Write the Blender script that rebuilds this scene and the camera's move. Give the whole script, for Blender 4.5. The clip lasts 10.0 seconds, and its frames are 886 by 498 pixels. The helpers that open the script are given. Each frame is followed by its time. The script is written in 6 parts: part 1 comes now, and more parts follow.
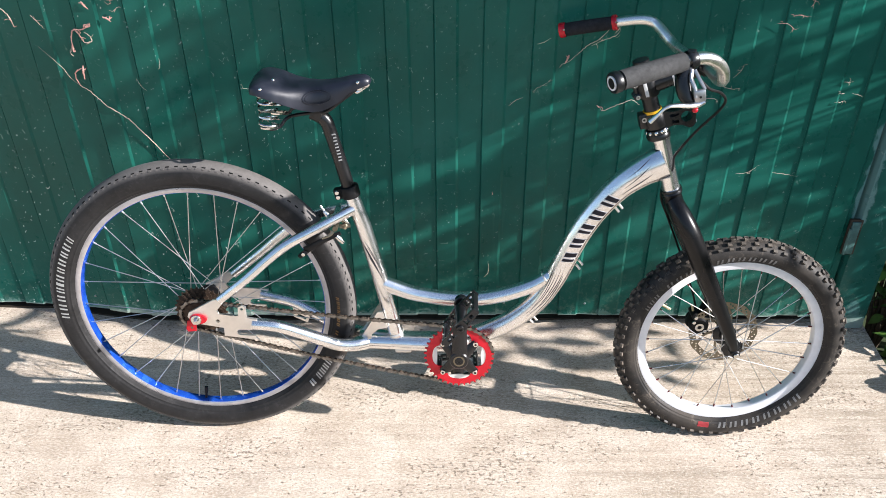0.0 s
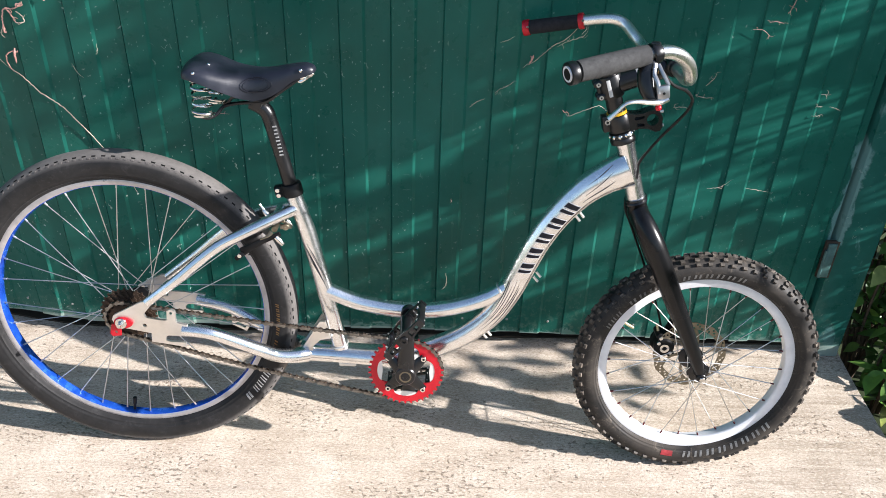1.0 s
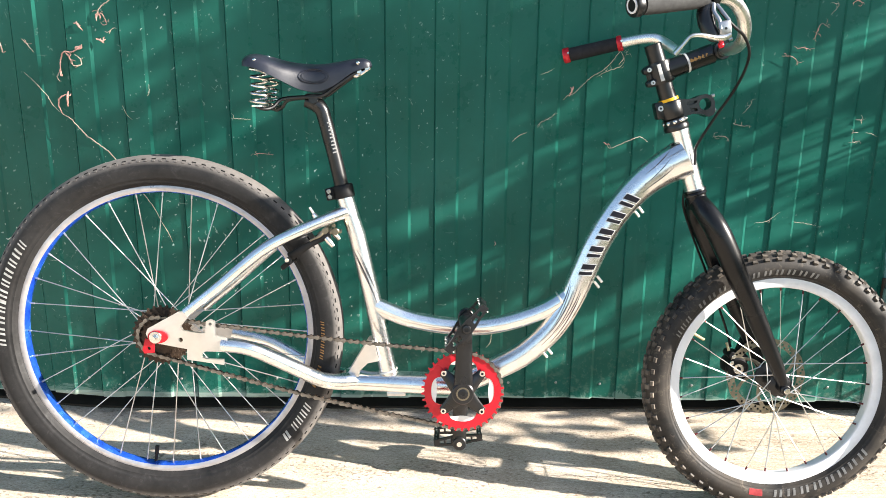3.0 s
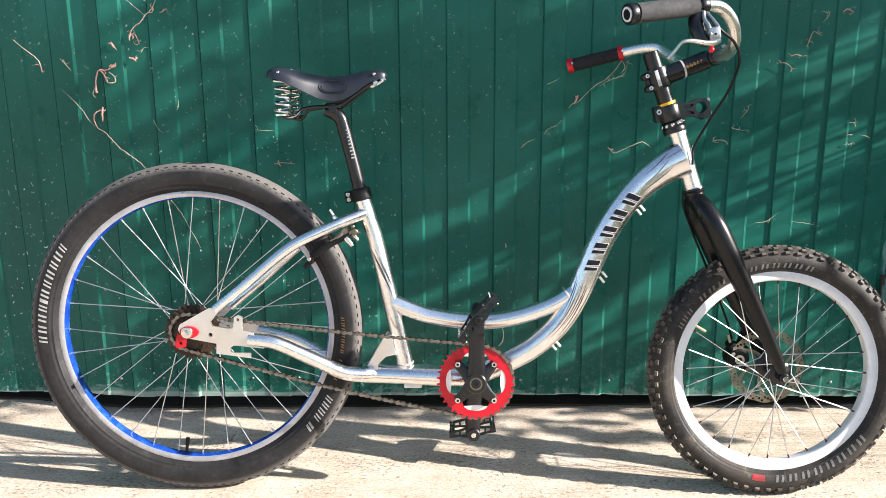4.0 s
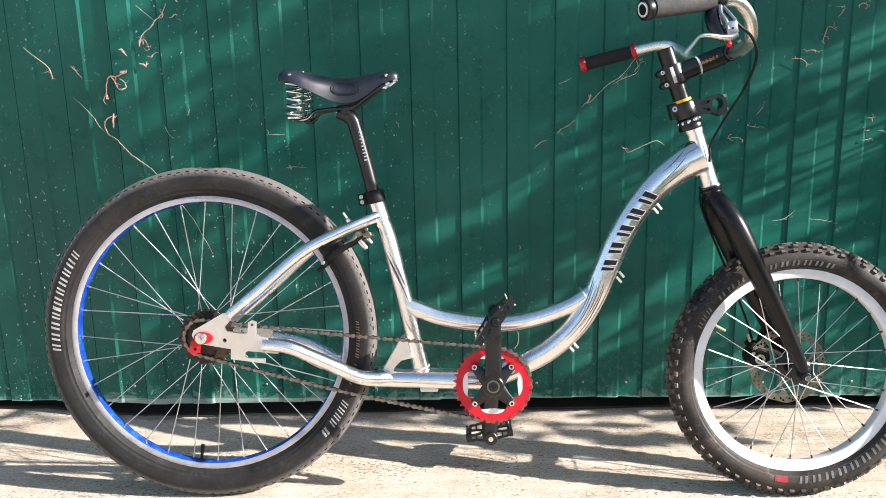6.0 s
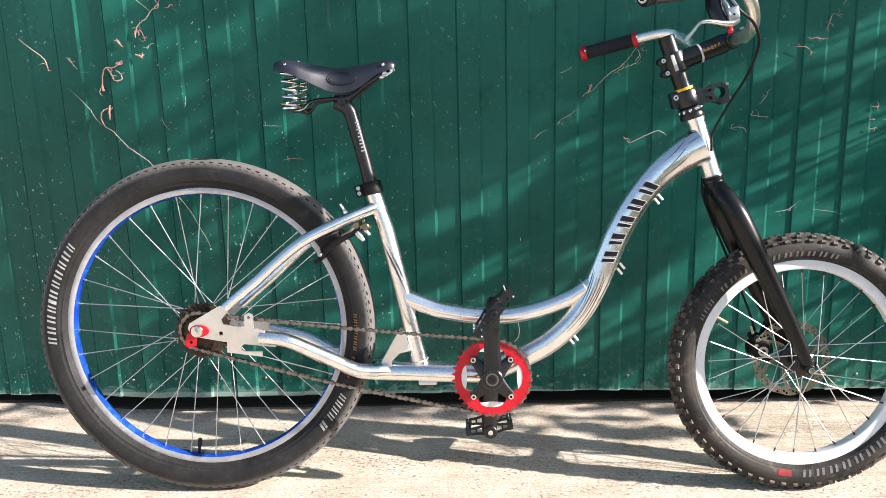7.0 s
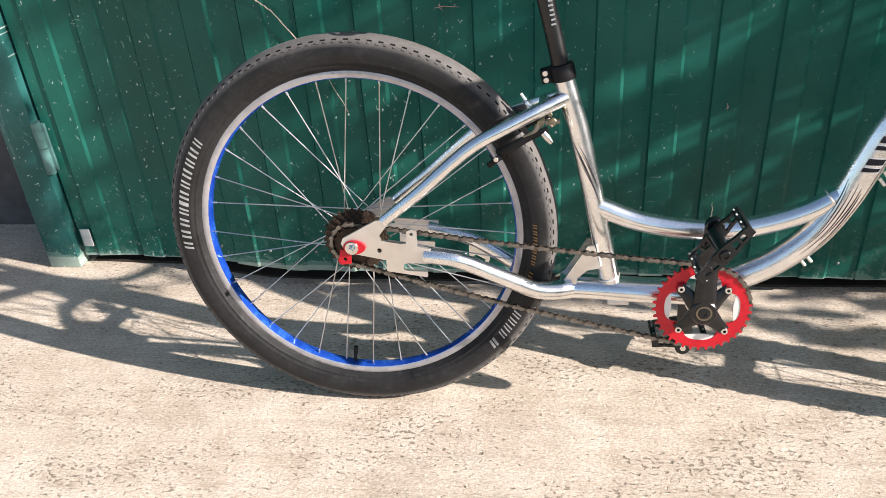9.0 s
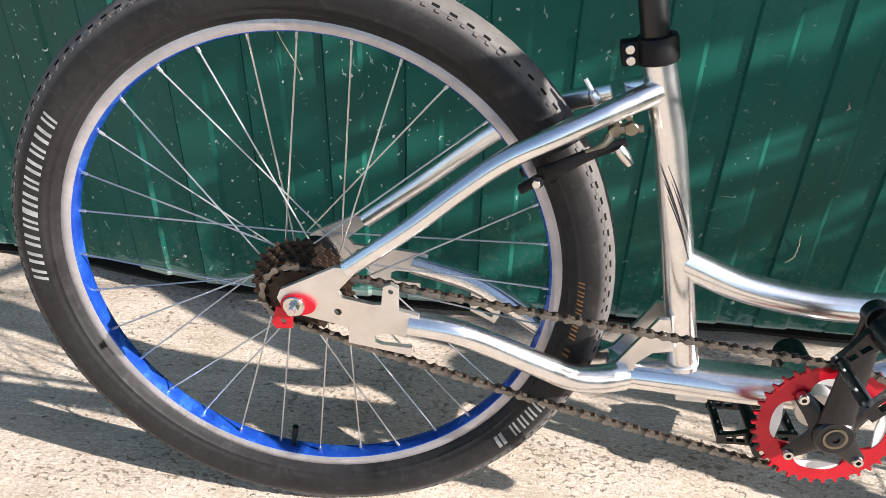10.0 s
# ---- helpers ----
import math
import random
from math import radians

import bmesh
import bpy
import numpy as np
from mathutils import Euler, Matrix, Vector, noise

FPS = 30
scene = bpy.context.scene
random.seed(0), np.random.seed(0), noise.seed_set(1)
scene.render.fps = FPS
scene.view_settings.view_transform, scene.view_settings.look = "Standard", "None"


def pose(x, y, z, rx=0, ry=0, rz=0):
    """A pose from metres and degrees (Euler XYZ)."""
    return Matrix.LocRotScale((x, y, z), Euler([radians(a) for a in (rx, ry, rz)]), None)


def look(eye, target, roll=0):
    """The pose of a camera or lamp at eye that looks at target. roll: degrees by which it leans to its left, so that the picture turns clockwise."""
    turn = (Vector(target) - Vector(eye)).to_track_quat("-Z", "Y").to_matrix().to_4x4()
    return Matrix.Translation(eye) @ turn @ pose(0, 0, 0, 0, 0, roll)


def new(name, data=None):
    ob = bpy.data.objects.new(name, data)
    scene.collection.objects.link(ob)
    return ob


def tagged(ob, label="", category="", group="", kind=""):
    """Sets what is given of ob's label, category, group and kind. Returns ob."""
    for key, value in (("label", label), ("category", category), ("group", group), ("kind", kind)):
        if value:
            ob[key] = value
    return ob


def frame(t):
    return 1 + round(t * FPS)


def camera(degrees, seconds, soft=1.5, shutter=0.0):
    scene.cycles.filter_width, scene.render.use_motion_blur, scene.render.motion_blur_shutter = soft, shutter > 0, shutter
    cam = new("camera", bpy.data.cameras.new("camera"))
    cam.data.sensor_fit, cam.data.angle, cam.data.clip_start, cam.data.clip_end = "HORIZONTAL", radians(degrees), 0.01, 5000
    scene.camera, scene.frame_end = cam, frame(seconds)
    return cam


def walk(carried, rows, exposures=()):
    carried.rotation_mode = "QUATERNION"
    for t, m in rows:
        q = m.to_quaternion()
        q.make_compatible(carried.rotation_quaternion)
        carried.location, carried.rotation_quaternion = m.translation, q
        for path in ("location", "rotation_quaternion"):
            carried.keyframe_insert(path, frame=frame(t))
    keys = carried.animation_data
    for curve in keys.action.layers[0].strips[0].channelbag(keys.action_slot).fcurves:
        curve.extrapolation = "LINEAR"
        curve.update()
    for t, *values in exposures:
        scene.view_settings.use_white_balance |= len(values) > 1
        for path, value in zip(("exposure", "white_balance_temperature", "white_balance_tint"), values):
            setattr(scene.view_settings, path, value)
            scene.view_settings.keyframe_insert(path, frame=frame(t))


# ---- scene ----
cam = camera(58.5, 10.0, soft=0.7)
PATH = [
    (0, (0.01, 0.036, 1.455), (0.0, 1.704, 0.352), -0.4),
    (0.5, (0.012, 0.052, 1.428), (0.021, 1.705, 0.302), 0.3),
    (1, (0.085, 0.117, 1.362), (0.112, 1.818, 0.309), 2.1),
    (1.5, (0.053, 0.132, 1.299), (0.094, 1.913, 0.389), 2.0),
    (2, (-0.028, 0.126, 1.231), (0.076, 1.982, 0.493), 0.9),
    (2.5, (-0.042, 0.095, 1.048), (0.083, 2.003, 0.463), 0.8),
    (3, (-0.031, -0.004, 0.906), (0.006, 1.932, 0.405), 0.6),
    (3.2, (-0.031, -0.05, 0.9), (-0.03, 1.891, 0.417), 0.3),
    (4.5, (-0.024, -0.109, 0.874), (-0.02, 1.841, 0.432), -0.6),
    (5, (-0.035, -0.098, 0.875), (-0.026, 1.853, 0.435), -0.6),
    (5.5, (-0.042, -0.093, 0.873), (-0.049, 1.86, 0.442), -0.9),
    (7, (-0.026, -0.074, 0.861), (-0.063, 1.876, 0.415), -1.5),
    (7.5, (-0.015, -0.031, 0.856), (-0.117, 1.896, 0.332), -0.7),
    (7.6, (-0.024, -0.011, 0.858), (-0.151, 1.904, 0.295), -0.7),
    (8, (-0.06, 0.106, 0.889), (-0.321, 1.963, 0.193), -2.3),
    (8.5, (-0.136, 0.188, 0.975), (-0.426, 1.965, 0.106), -3.7),
    (9, (-0.211, 0.295, 1.04), (-0.482, 1.989, 0.011), -4.1),
    (9.5, (-0.255, 0.53, 0.998), (-0.489, 2.185, -0.101), -2.2),
    (10, (-0.331, 0.771, 0.9), (-0.474, 2.401, -0.25), 1.4),
]
# seconds, stops, kelvin, tint
EXPOSURES = [
    (0, 1.27, 6350, 10), (1, 1.28, 6350, 10), (2, 1.72, 6900, 7), (2.5, 1.91, 7000, 7), (3.2, 1.80, 6900, 8), (4.5, 1.49, 6700, 10), (5.5, 1.52, 6700, 10),
    (7.3, 1.5, 6700, 10), (8, 1.2, 6750, 11), (8.5, 1.17, 6750, 11), (9.5, 1.2, 6700, 11), (10, 1.28, 6600, 11),
]
walk(cam, [(t, look(eye, target, roll)) for t, eye, target, roll in PATH], exposures=EXPOSURES)
# ---- world and light ----
SUN_TO = Vector((1.92, -0.5, 1.0)).normalized()
world = bpy.data.worlds.new("world")
scene.world = world
world.use_nodes = True
wn = world.node_tree.nodes
sky = wn.new("ShaderNodeTexSky")
sky.sky_type = "NISHITA"
sky.sun_disc = False
sky.sun_elevation = math.asin(SUN_TO.z)
sky.sun_rotation = math.atan2(SUN_TO.x, SUN_TO.y)
sky.air_density, sky.dust_density, sky.ozone_density = 1.0, 1.0, 1.0
wn["Background"].inputs["Strength"].default_value = 0.092
world.node_tree.links.new(sky.outputs[0], wn["Background"].inputs[0])
sun_data = bpy.data.lights.new("sun", "SUN")
sun_data.energy, sun_data.angle, sun_data.color = 5.0, radians(0.55), (1.0, 0.955, 0.935)
sun = new("sun", sun_data)
sun.matrix_world = look(SUN_TO * 20, (0, 0, 0))


# ---- materials ----
class Mat:
    """A Principled material with small helpers for its nodes."""

    def __init__(self, name, colour=(0.5, 0.5, 0.5), rough=0.5, metal=0.0, spec=0.5):
        self.m = bpy.data.materials.new(name)
        self.m.use_nodes = True
        self.t = self.m.node_tree
        self.b = self.t.nodes["Principled BSDF"]
        self.b.inputs["Base Color"].default_value = (*colour, 1)
        self.b.inputs["Roughness"].default_value = rough
        self.b.inputs["Metallic"].default_value = metal
        self.b.inputs["Specular IOR Level"].default_value = spec

    def node(self, kind, **values):
        n = self.t.nodes.new(kind)
        for k, v in values.items():
            n.inputs[k].default_value = v
        return n

    def link(self, a, b):
        self.t.links.new(a, b)

    def coords(self, scale=(1, 1, 1), space="Object"):
        c = self.node("ShaderNodeTexCoord")
        mp = self.node("ShaderNodeMapping")
        mp.inputs["Scale"].default_value = scale
        self.link(c.outputs[space], mp.inputs[0])
        return mp.outputs[0]

    def noise(self, scale, detail=4.0, rough=0.6, stretch=(1, 1, 1), space="Object", distort=0.0):
        n = self.node("ShaderNodeTexNoise", Scale=scale, Detail=detail, Roughness=rough, Distortion=distort)
        self.link(self.coords(stretch, space), n.inputs["Vector"])
        return n.outputs["Fac"]

    def ramp(self, fac, stops):
        r = self.node("ShaderNodeValToRGB")
        e = r.color_ramp.elements
        while len(e) < len(stops):
            e.new(0.5)
        for el, (p, c) in zip(e, stops):
            el.position = p
            el.color = (*c, 1) if len(c) == 3 else c
        self.link(fac, r.inputs[0])
        return r.outputs[0]

    def grey(self, fac, a, b, lo=0.0, hi=1.0):
        n = self.node("ShaderNodeMapRange")
        for k, v in zip(("From Min", "From Max", "To Min", "To Max"), (a, b, lo, hi)):
            n.inputs[k].default_value = v
        self.link(fac, n.inputs[0])
        return n.outputs[0]

    def mix(self, fac, a, b, blend="MIX"):
        n = self.node("ShaderNodeMix")
        n.data_type, n.blend_type = "RGBA", blend
        for sock, v in ((n.inputs[0], fac), (n.inputs[6], a), (n.inputs[7], b)):
            if hasattr(v, "is_output"):
                self.link(v, sock)
            elif isinstance(v, (int, float)):
                sock.default_value = v
            else:
                sock.default_value = (*v, 1)
        return n.outputs[2]

    def colour(self, out):
        self.link(out, self.b.inputs["Base Color"])
        return self

    def rough(self, out):
        self.link(out, self.b.inputs["Roughness"])
        return self

    def bump(self, height, strength=0.3, distance=0.002):
        n = self.node("ShaderNodeBump", Strength=strength, Distance=distance)
        self.link(height, n.inputs["Height"])
        old = self.b.inputs["Normal"].links
        if old:
            self.link(old[0].from_socket, n.inputs["Normal"])
        self.link(n.outputs[0], self.b.inputs["Normal"])
        return self


def plain(name, colour, rough=0.5, metal=0.0, wear=0.25, scale=60.0, spec=0.5, bump=0.15):
    """Colour with mottling at two scales, uneven gloss and a little relief."""
    m = Mat(name, colour, rough, metal, spec)
    n1, n2 = m.noise(scale, 5), m.noise(scale / 7, 3)
    dark = tuple(c * (1 - wear) for c in colour)
    light = tuple(min(1, c * (1 + wear) + 0.01 * wear) for c in colour)
    c1 = m.ramp(n1, [(0.3, dark), (0.7, light)])
    m.colour(m.mix(m.grey(n2, 0.35, 0.65, 0.0, 0.5), c1, dark))
    m.rough(m.grey(n2, 0.3, 0.7, max(0.03, rough - 0.1), min(1, rough + 0.12)))
    if bump:
        m.bump(n1, bump, 0.0006)
    return m.m


def make_alu(name, base, rough, hair=0.0):
    """Bare metal; hair: how far fine scratches spread its gloss."""
    m = Mat(name, base, rough, 1.0)
    n1, n2 = m.noise(30, 5), m.noise(8, 3)
    m.colour(m.ramp(n1, [(0.3, tuple(c * 0.86 for c in base)), (0.7, base)]))
    gloss = m.grey(n2, 0.3, 0.7, rough * 0.6, rough * 1.5)
    if hair:
        gloss = m.mix(m.grey(m.noise(6000, 1), 0.42, 0.58, 0.0, 0.55), gloss, (hair, hair, hair))
    m.rough(gloss)
    m.bump(m.noise(160, 3), 0.06, 0.0005)
    m.bump(m.noise(14, 2), 0.12, 0.002)
    return m.m


def make_concrete():
    """Brushed, pitted concrete: pale paste, fine streaks along x, small sharp pits, grit, and a worn brown end."""
    m = Mat("concrete", rough=0.9, spec=0.25)
    big, mid, fine = m.noise(1.3, 5), m.noise(9, 6, 0.65), m.noise(140, 5, 0.7)
    broom = m.noise(60, 6, 0.7, stretch=(0.10, 1.6, 1), distort=0.6)
    c = m.ramp(mid, [(0.36, (0.47, 0.380, 0.295)), (0.5, (0.585, 0.485, 0.390)), (0.66, (0.675, 0.575, 0.475))])
    c = m.mix(m.grey(big, 0.4, 0.7, 0.0, 0.35), c, (0.50, 0.415, 0.315))
    xyz = m.node("ShaderNodeSeparateXYZ")
    m.link(m.coords(), xyz.inputs[0])
    # the end of the slab towards the bushes has lost its skin
    skin = m.mix(m.grey(xyz.outputs[0], 0.2, 0.8, 0.0, 1.0), (0, 0, 0), m.ramp(m.noise(4.5, 6, 0.7, stretch=(0.5, 1.2, 1), distort=0.7), [(0.38, (0, 0, 0)), (0.56, (1, 1, 1))]))
    c = m.mix(m.grey(skin, 0.0, 1.0, 0.0, 0.45), c, (0.34, 0.28, 0.21))
    c = m.mix(m.grey(broom, 0.50, 0.66, 0.0, 0.26), c, (0.40, 0.325, 0.25))
    c = m.mix(m.grey(broom, 0.46, 0.32, 0.0, 0.22), c, (0.78, 0.70, 0.60))
    # broom ridges stand out where the skin has gone
    ridge = m.noise(34, 6, 0.7, stretch=(0.09, 1.5, 1), distort=0.5)
    c = m.mix(m.mix(m.grey(skin, 0.0, 1.0, 0.25, 1.0), (0, 0, 0), m.ramp(ridge, [(0.48, (0, 0, 0)), (0.64, (0.8, 0.8, 0.8))])), c, (0.26, 0.21, 0.15))
    c = m.mix(m.mix(m.grey(skin, 0.0, 1.0, 0.2, 0.8), (0, 0, 0), m.ramp(ridge, [(0.34, (0.7, 0.7, 0.7)), (0.46, (0, 0, 0))])), c, (0.74, 0.65, 0.53))
    stain = m.noise(6, 9, 0.74, stretch=(0.5, 1.3, 1), distort=0.9)
    c = m.mix(m.grey(stain, 0.53, 0.62, 0.0, 0.30), c, (0.33, 0.275, 0.215))
    c = m.mix(m.grey(stain, 0.45, 0.38, 0.0, 0.35), c, (0.75, 0.67, 0.57))
    drift = m.grey(m.noise(5, 4, 0.6, stretch=(0.6, 1.2, 1)), 0.42, 0.62, -0.05, 0.06)
    pits = m.noise(120, 3, 0.55, stretch=(0.72, 1.1, 1), distort=0.4)
    add = m.node("ShaderNodeMath")
    add.operation = "ADD"
    m.link(pits, add.inputs[0])
    m.link(drift, add.inputs[1])
    pore = m.grey(add.outputs[0], 0.615, 0.665, 0.0, 1.0)
    c = m.mix(m.grey(pore, 0.0, 1.0, 0.0, 0.75), c, (0.16, 0.12, 0.085))
    grit = m.noise(330, 2, 0.5)
    c = m.mix(m.grey(grit, 0.52, 0.66, 0.0, 0.55), c, (0.32, 0.26, 0.19))
    speck = m.noise(210, 4, 0.75, stretch=(0.55, 1.3, 1))
    c = m.mix(m.grey(speck, 0.50, 0.62, 0.0, 0.5), c, (0.28, 0.22, 0.16))
    c = m.mix(m.grey(speck, 0.48, 0.36, 0.0, 0.45), c, (0.82, 0.75, 0.65))
    m.colour(c)
    m.bump(speck, 0.4, 0.003)
    m.bump(mid, 0.25, 0.008)
    m.bump(fine, 0.55, 0.004)
    m.bump(broom, 0.28, 0.005)
    m.bump(ridge, 0.25, 0.006)
    m.bump(m.grey(pore, 0.0, 1.0, 1.0, 0.0), 0.7, 0.005)
    return m.m


def make_green_paint(name, patina=0.25, peel=0.0, tone=(1, 1, 1), flecks=1.0):
    """Glossy green enamel with pale flecks, short scratches, dry runs, a scraped foot and, on the posts, peeled places."""
    m = Mat(name, rough=0.4, spec=0.18)
    big, mid = m.noise(2.2, 5, 0.6), m.noise(14, 5, 0.65)
    c = m.ramp(big, [(p, tuple(a * b for a, b in zip(col, tone))) for p, col in ((0.3, (0.008, 0.075, 0.056)), (0.55, (0.011, 0.104, 0.078)), (0.75, (0.018, 0.146, 0.113)))])
    c = m.mix(m.grey(mid, 0.4, 0.75, 0.0, patina), c, tuple(a * b for a, b in zip((0.014, 0.132, 0.103), tone)))
    if peel:
        bare = m.noise(5, 6, 0.7, stretch=(1.8, 1.8, 0.6), distort=0.8)
        c = m.mix(m.grey(bare, 0.54, 0.58, 0.0, peel), c, (0.17, 0.30, 0.30))
        c = m.mix(m.grey(bare, 0.62, 0.65, 0.0, peel), c, (0.28, 0.29, 0.27))
    where = m.node("ShaderNodeTexCoord")
    xyz = m.node("ShaderNodeSeparateXYZ")
    m.link(where.outputs["Object"], xyz.inputs[0])

    def math_of(kind, a, b):
        n = m.node("ShaderNodeMath")
        n.operation = kind
        for k, v in enumerate((a, b)):
            if hasattr(v, "is_output"):
                m.link(v, n.inputs[k])
            else:
                n.inputs[k].default_value = v
        return n.outputs[0]
    # paint scraped off along both sides of the hinge seam
    away = math_of("ABSOLUTE", math_of("SUBTRACT", xyz.outputs[0], 1.09), 0)
    side = m.grey(away, 0.0, 0.075, 0.42, 0.0)
    tall = math_of("MULTIPLY", m.grey(xyz.outputs[2], 0.26, 0.36, 0.0, 1.0), m.grey(xyz.outputs[2], 0.62, 0.80, 1.0, 0.0))
    rag = m.noise(11, 6, 0.65, stretch=(1.6, 1.6, 0.8), distort=0.6)
    worn = math_of("MULTIPLY", math_of("ADD", side, math_of("MULTIPLY", rag, 0.5)), tall)
    c = m.mix(m.grey(worn, 0.565, 0.60, 0.0, 0.7), c, (0.16, 0.29, 0.29))
    # scraped and splashed along the foot, with a bare cut edge
    droop = m.node("ShaderNodeMapRange")
    droop.interpolation_type = "SMOOTHSTEP"
    for sock, v in zip(("From Min", "From Max", "To Min", "To Max"), (-0.80, -1.28, 0.0, 0.04)):
        droop.inputs[sock].default_value = v
    m.link(xyz.outputs[0], droop.inputs[0])
    foot = math_of("ADD", math_of("ADD", xyz.outputs[2], math_of("MULTIPLY", xyz.outputs[0], 0.012)), droop.outputs[0])
    scrape = math_of("ADD", m.grey(foot, 0.05, 0.13, 0.36, 0.0), math_of("MULTIPLY", m.noise(26, 6, 0.7, stretch=(0.9, 0.9, 1.2), distort=0.9), 0.62))
    c = m.mix(m.grey(scrape, 0.60, 0.64, 0.0, 0.6), c, (0.17, 0.29, 0.25))
    splash = math_of("MULTIPLY", m.grey(foot, 0.05, 0.26, 1.0, 0.0), m.grey(m.noise(70, 5, 0.7), 0.52, 0.66, 0.0, 0.5))
    c = m.mix(splash, c, (0.13, 0.19, 0.15))
    c = m.mix(m.grey(foot, 0.0540, 0.0565, 0.60, 0.0), c, (0.36, 0.42, 0.37))
    drift = m.noise(2.6, 5, 0.6)
    dense = math_of("MULTIPLY", m.grey(drift, 0.40, 0.58, 0.15, 1.0), m.grey(xyz.outputs[0], -0.5, 0.1, 1.0, 0.16))

    def marks(turn, stretch, scale, near, chance, shade, amount, crook=0.0):
        """Small pale marks, one in some cells of a flat cell pattern. crook: how uneven their outline is."""
        co = m.node("ShaderNodeTexCoord")
        flat = m.node("ShaderNodeMapping")
        flat.inputs["Rotation"].default_value = (radians(-90), 0, 0)
        m.link(co.outputs["Object"], flat.inputs[0])
        at = flat.outputs[0]
        if crook:
            wob = m.node("ShaderNodeTexNoise", Scale=130.0, Detail=2.0)
            m.link(at, wob.inputs["Vector"])
            off = m.node("ShaderNodeVectorMath")
            off.operation = "MULTIPLY_ADD"
            m.link(wob.outputs["Color"], off.inputs[0])
            off.inputs[1].default_value = (crook, crook, 0)
            m.link(at, off.inputs[2])
            at = off.outputs[0]
        mp = m.node("ShaderNodeMapping")
        mp.inputs["Rotation"].default_value = (0, 0, radians(turn))
        m.link(at, mp.inputs[0])
        sc = m.node("ShaderNodeMapping")
        sc.inputs["Scale"].default_value = stretch
        m.link(mp.outputs[0], sc.inputs[0])
        v = m.node("ShaderNodeTexVoronoi", Scale=scale, Randomness=1.0)
        v.voronoi_dimensions = "2D"
        m.link(sc.outputs[0], v.inputs["Vector"])
        sep = m.node("ShaderNodeSeparateColor")
        m.link(v.outputs["Color"], sep.inputs[0])
        f = math_of("MULTIPLY", m.grey(v.outputs["Distance"], near * 0.6, near, 1.0, 0.0), m.grey(sep.outputs[0], 1 - chance, 1 - chance * 0.6, 0.0, 1.0))
        return m.mix(math_of("MULTIPLY", math_of("MULTIPLY", f, dense), amount * flecks), c, shade)
    pale = (0.72, 0.80, 0.72)
    c = marks(0, (1, 0.6, 1), 84, 0.085, 0.21, pale, 0.85)
    c = marks(24, (0.8, 0.5, 1), 58, 0.085, 0.18, pale, 1.0, 0.010)
    c = marks(-35, (0.35, 1.1, 1), 44, 0.062, 0.19, pale, 1.0, 0.016)
    c = marks(71, (0.22, 1.4, 1), 30, 0.06, 0.17, (0.50, 0.62, 0.52), 0.95, 0.014)
    c = marks(38, (0.14, 1.9, 1), 32, 0.036, 0.18, (0.46, 0.58, 0.49), 0.75, 0.004)
    c = marks(-52, (0.16, 1.9, 1), 30, 0.036, 0.16, (0.46, 0.58, 0.49), 0.7, 0.006)
    c = marks(3, (0.16, 1.7, 1), 20, 0.040, 0.06, (0.50, 0.58, 0.49), 0.7, 0.006)
    streak = m.noise(42, 5, 0.7, stretch=(1.0, 1.0, 0.05))
    c = m.mix(m.grey(streak, 0.62, 0.8, 0.0, 0.25), c, (0.07, 0.19, 0.145))
    m.colour(c)
    m.rough(m.grey(mid, 0.3, 0.7, 0.22, 0.46))
    m.bump(mid, 0.12, 0.002)
    m.bump(m.noise(3, 2), 0.3, 0.012)
    return m.m


def make_rubber(name, dust, amount, wear=None):
    """Black rubber, scuffed and dusty. wear: the wheel's centre, the radii between which the tread's dust begins, its tone and amount."""
    m = Mat(name, rough=0.55, spec=0.3)
    m.b.inputs["Sheen Weight"].default_value = 0.04
    m.b.inputs["Sheen Roughness"].default_value = 0.4
    n1, n2, n3 = m.noise(14, 5), m.noise(90, 4), m.noise(240, 3)
    scuff = m.noise(55, 7, 0.75, distort=0.8)
    c = m.ramp(n2, [(0.3, (0.005, 0.005, 0.0052)), (0.7, (0.013, 0.0122, 0.012))])
    c = m.mix(m.grey(n1, 0.36, 0.72, 0.0, amount), c, dust)
    c = m.mix(m.grey(scuff, 0.55, 0.70, 0.0, amount * 1.1), c, tuple(1.7 * d for d in dust))
    if wear:
        (u, v), r0, r1, tone, much = wear
        off = m.node("ShaderNodeVectorMath")
        off.operation = "SUBTRACT"
        m.link(m.coords(), off.inputs[0])
        off.inputs[1].default_value = (u, 0, v)
        flat = m.node("ShaderNodeVectorMath")
        flat.operation = "MULTIPLY"
        m.link(off.outputs[0], flat.inputs[0])
        flat.inputs[1].default_value = (1, 0, 1)
        far = m.node("ShaderNodeVectorMath")
        far.operation = "LENGTH"
        m.link(flat.outputs[0], far.inputs[0])
        tread = m.node("ShaderNodeMath")
        tread.operation = "MULTIPLY"
        m.link(m.grey(far.outputs["Value"], r0, r1, 0.0, much), tread.inputs[0])
        m.link(m.grey(scuff, 0.3, 0.6, 0.68, 1.0), tread.inputs[1])
        c = m.mix(tread.outputs[0], c, tone)
    m.colour(c)
    m.rough(m.grey(n1, 0.35, 0.65, 0.5, 0.78))
    m.bump(n3, 0.2, 0.0006)
    m.bump(scuff, 0.25, 0.0012)
    return m.m


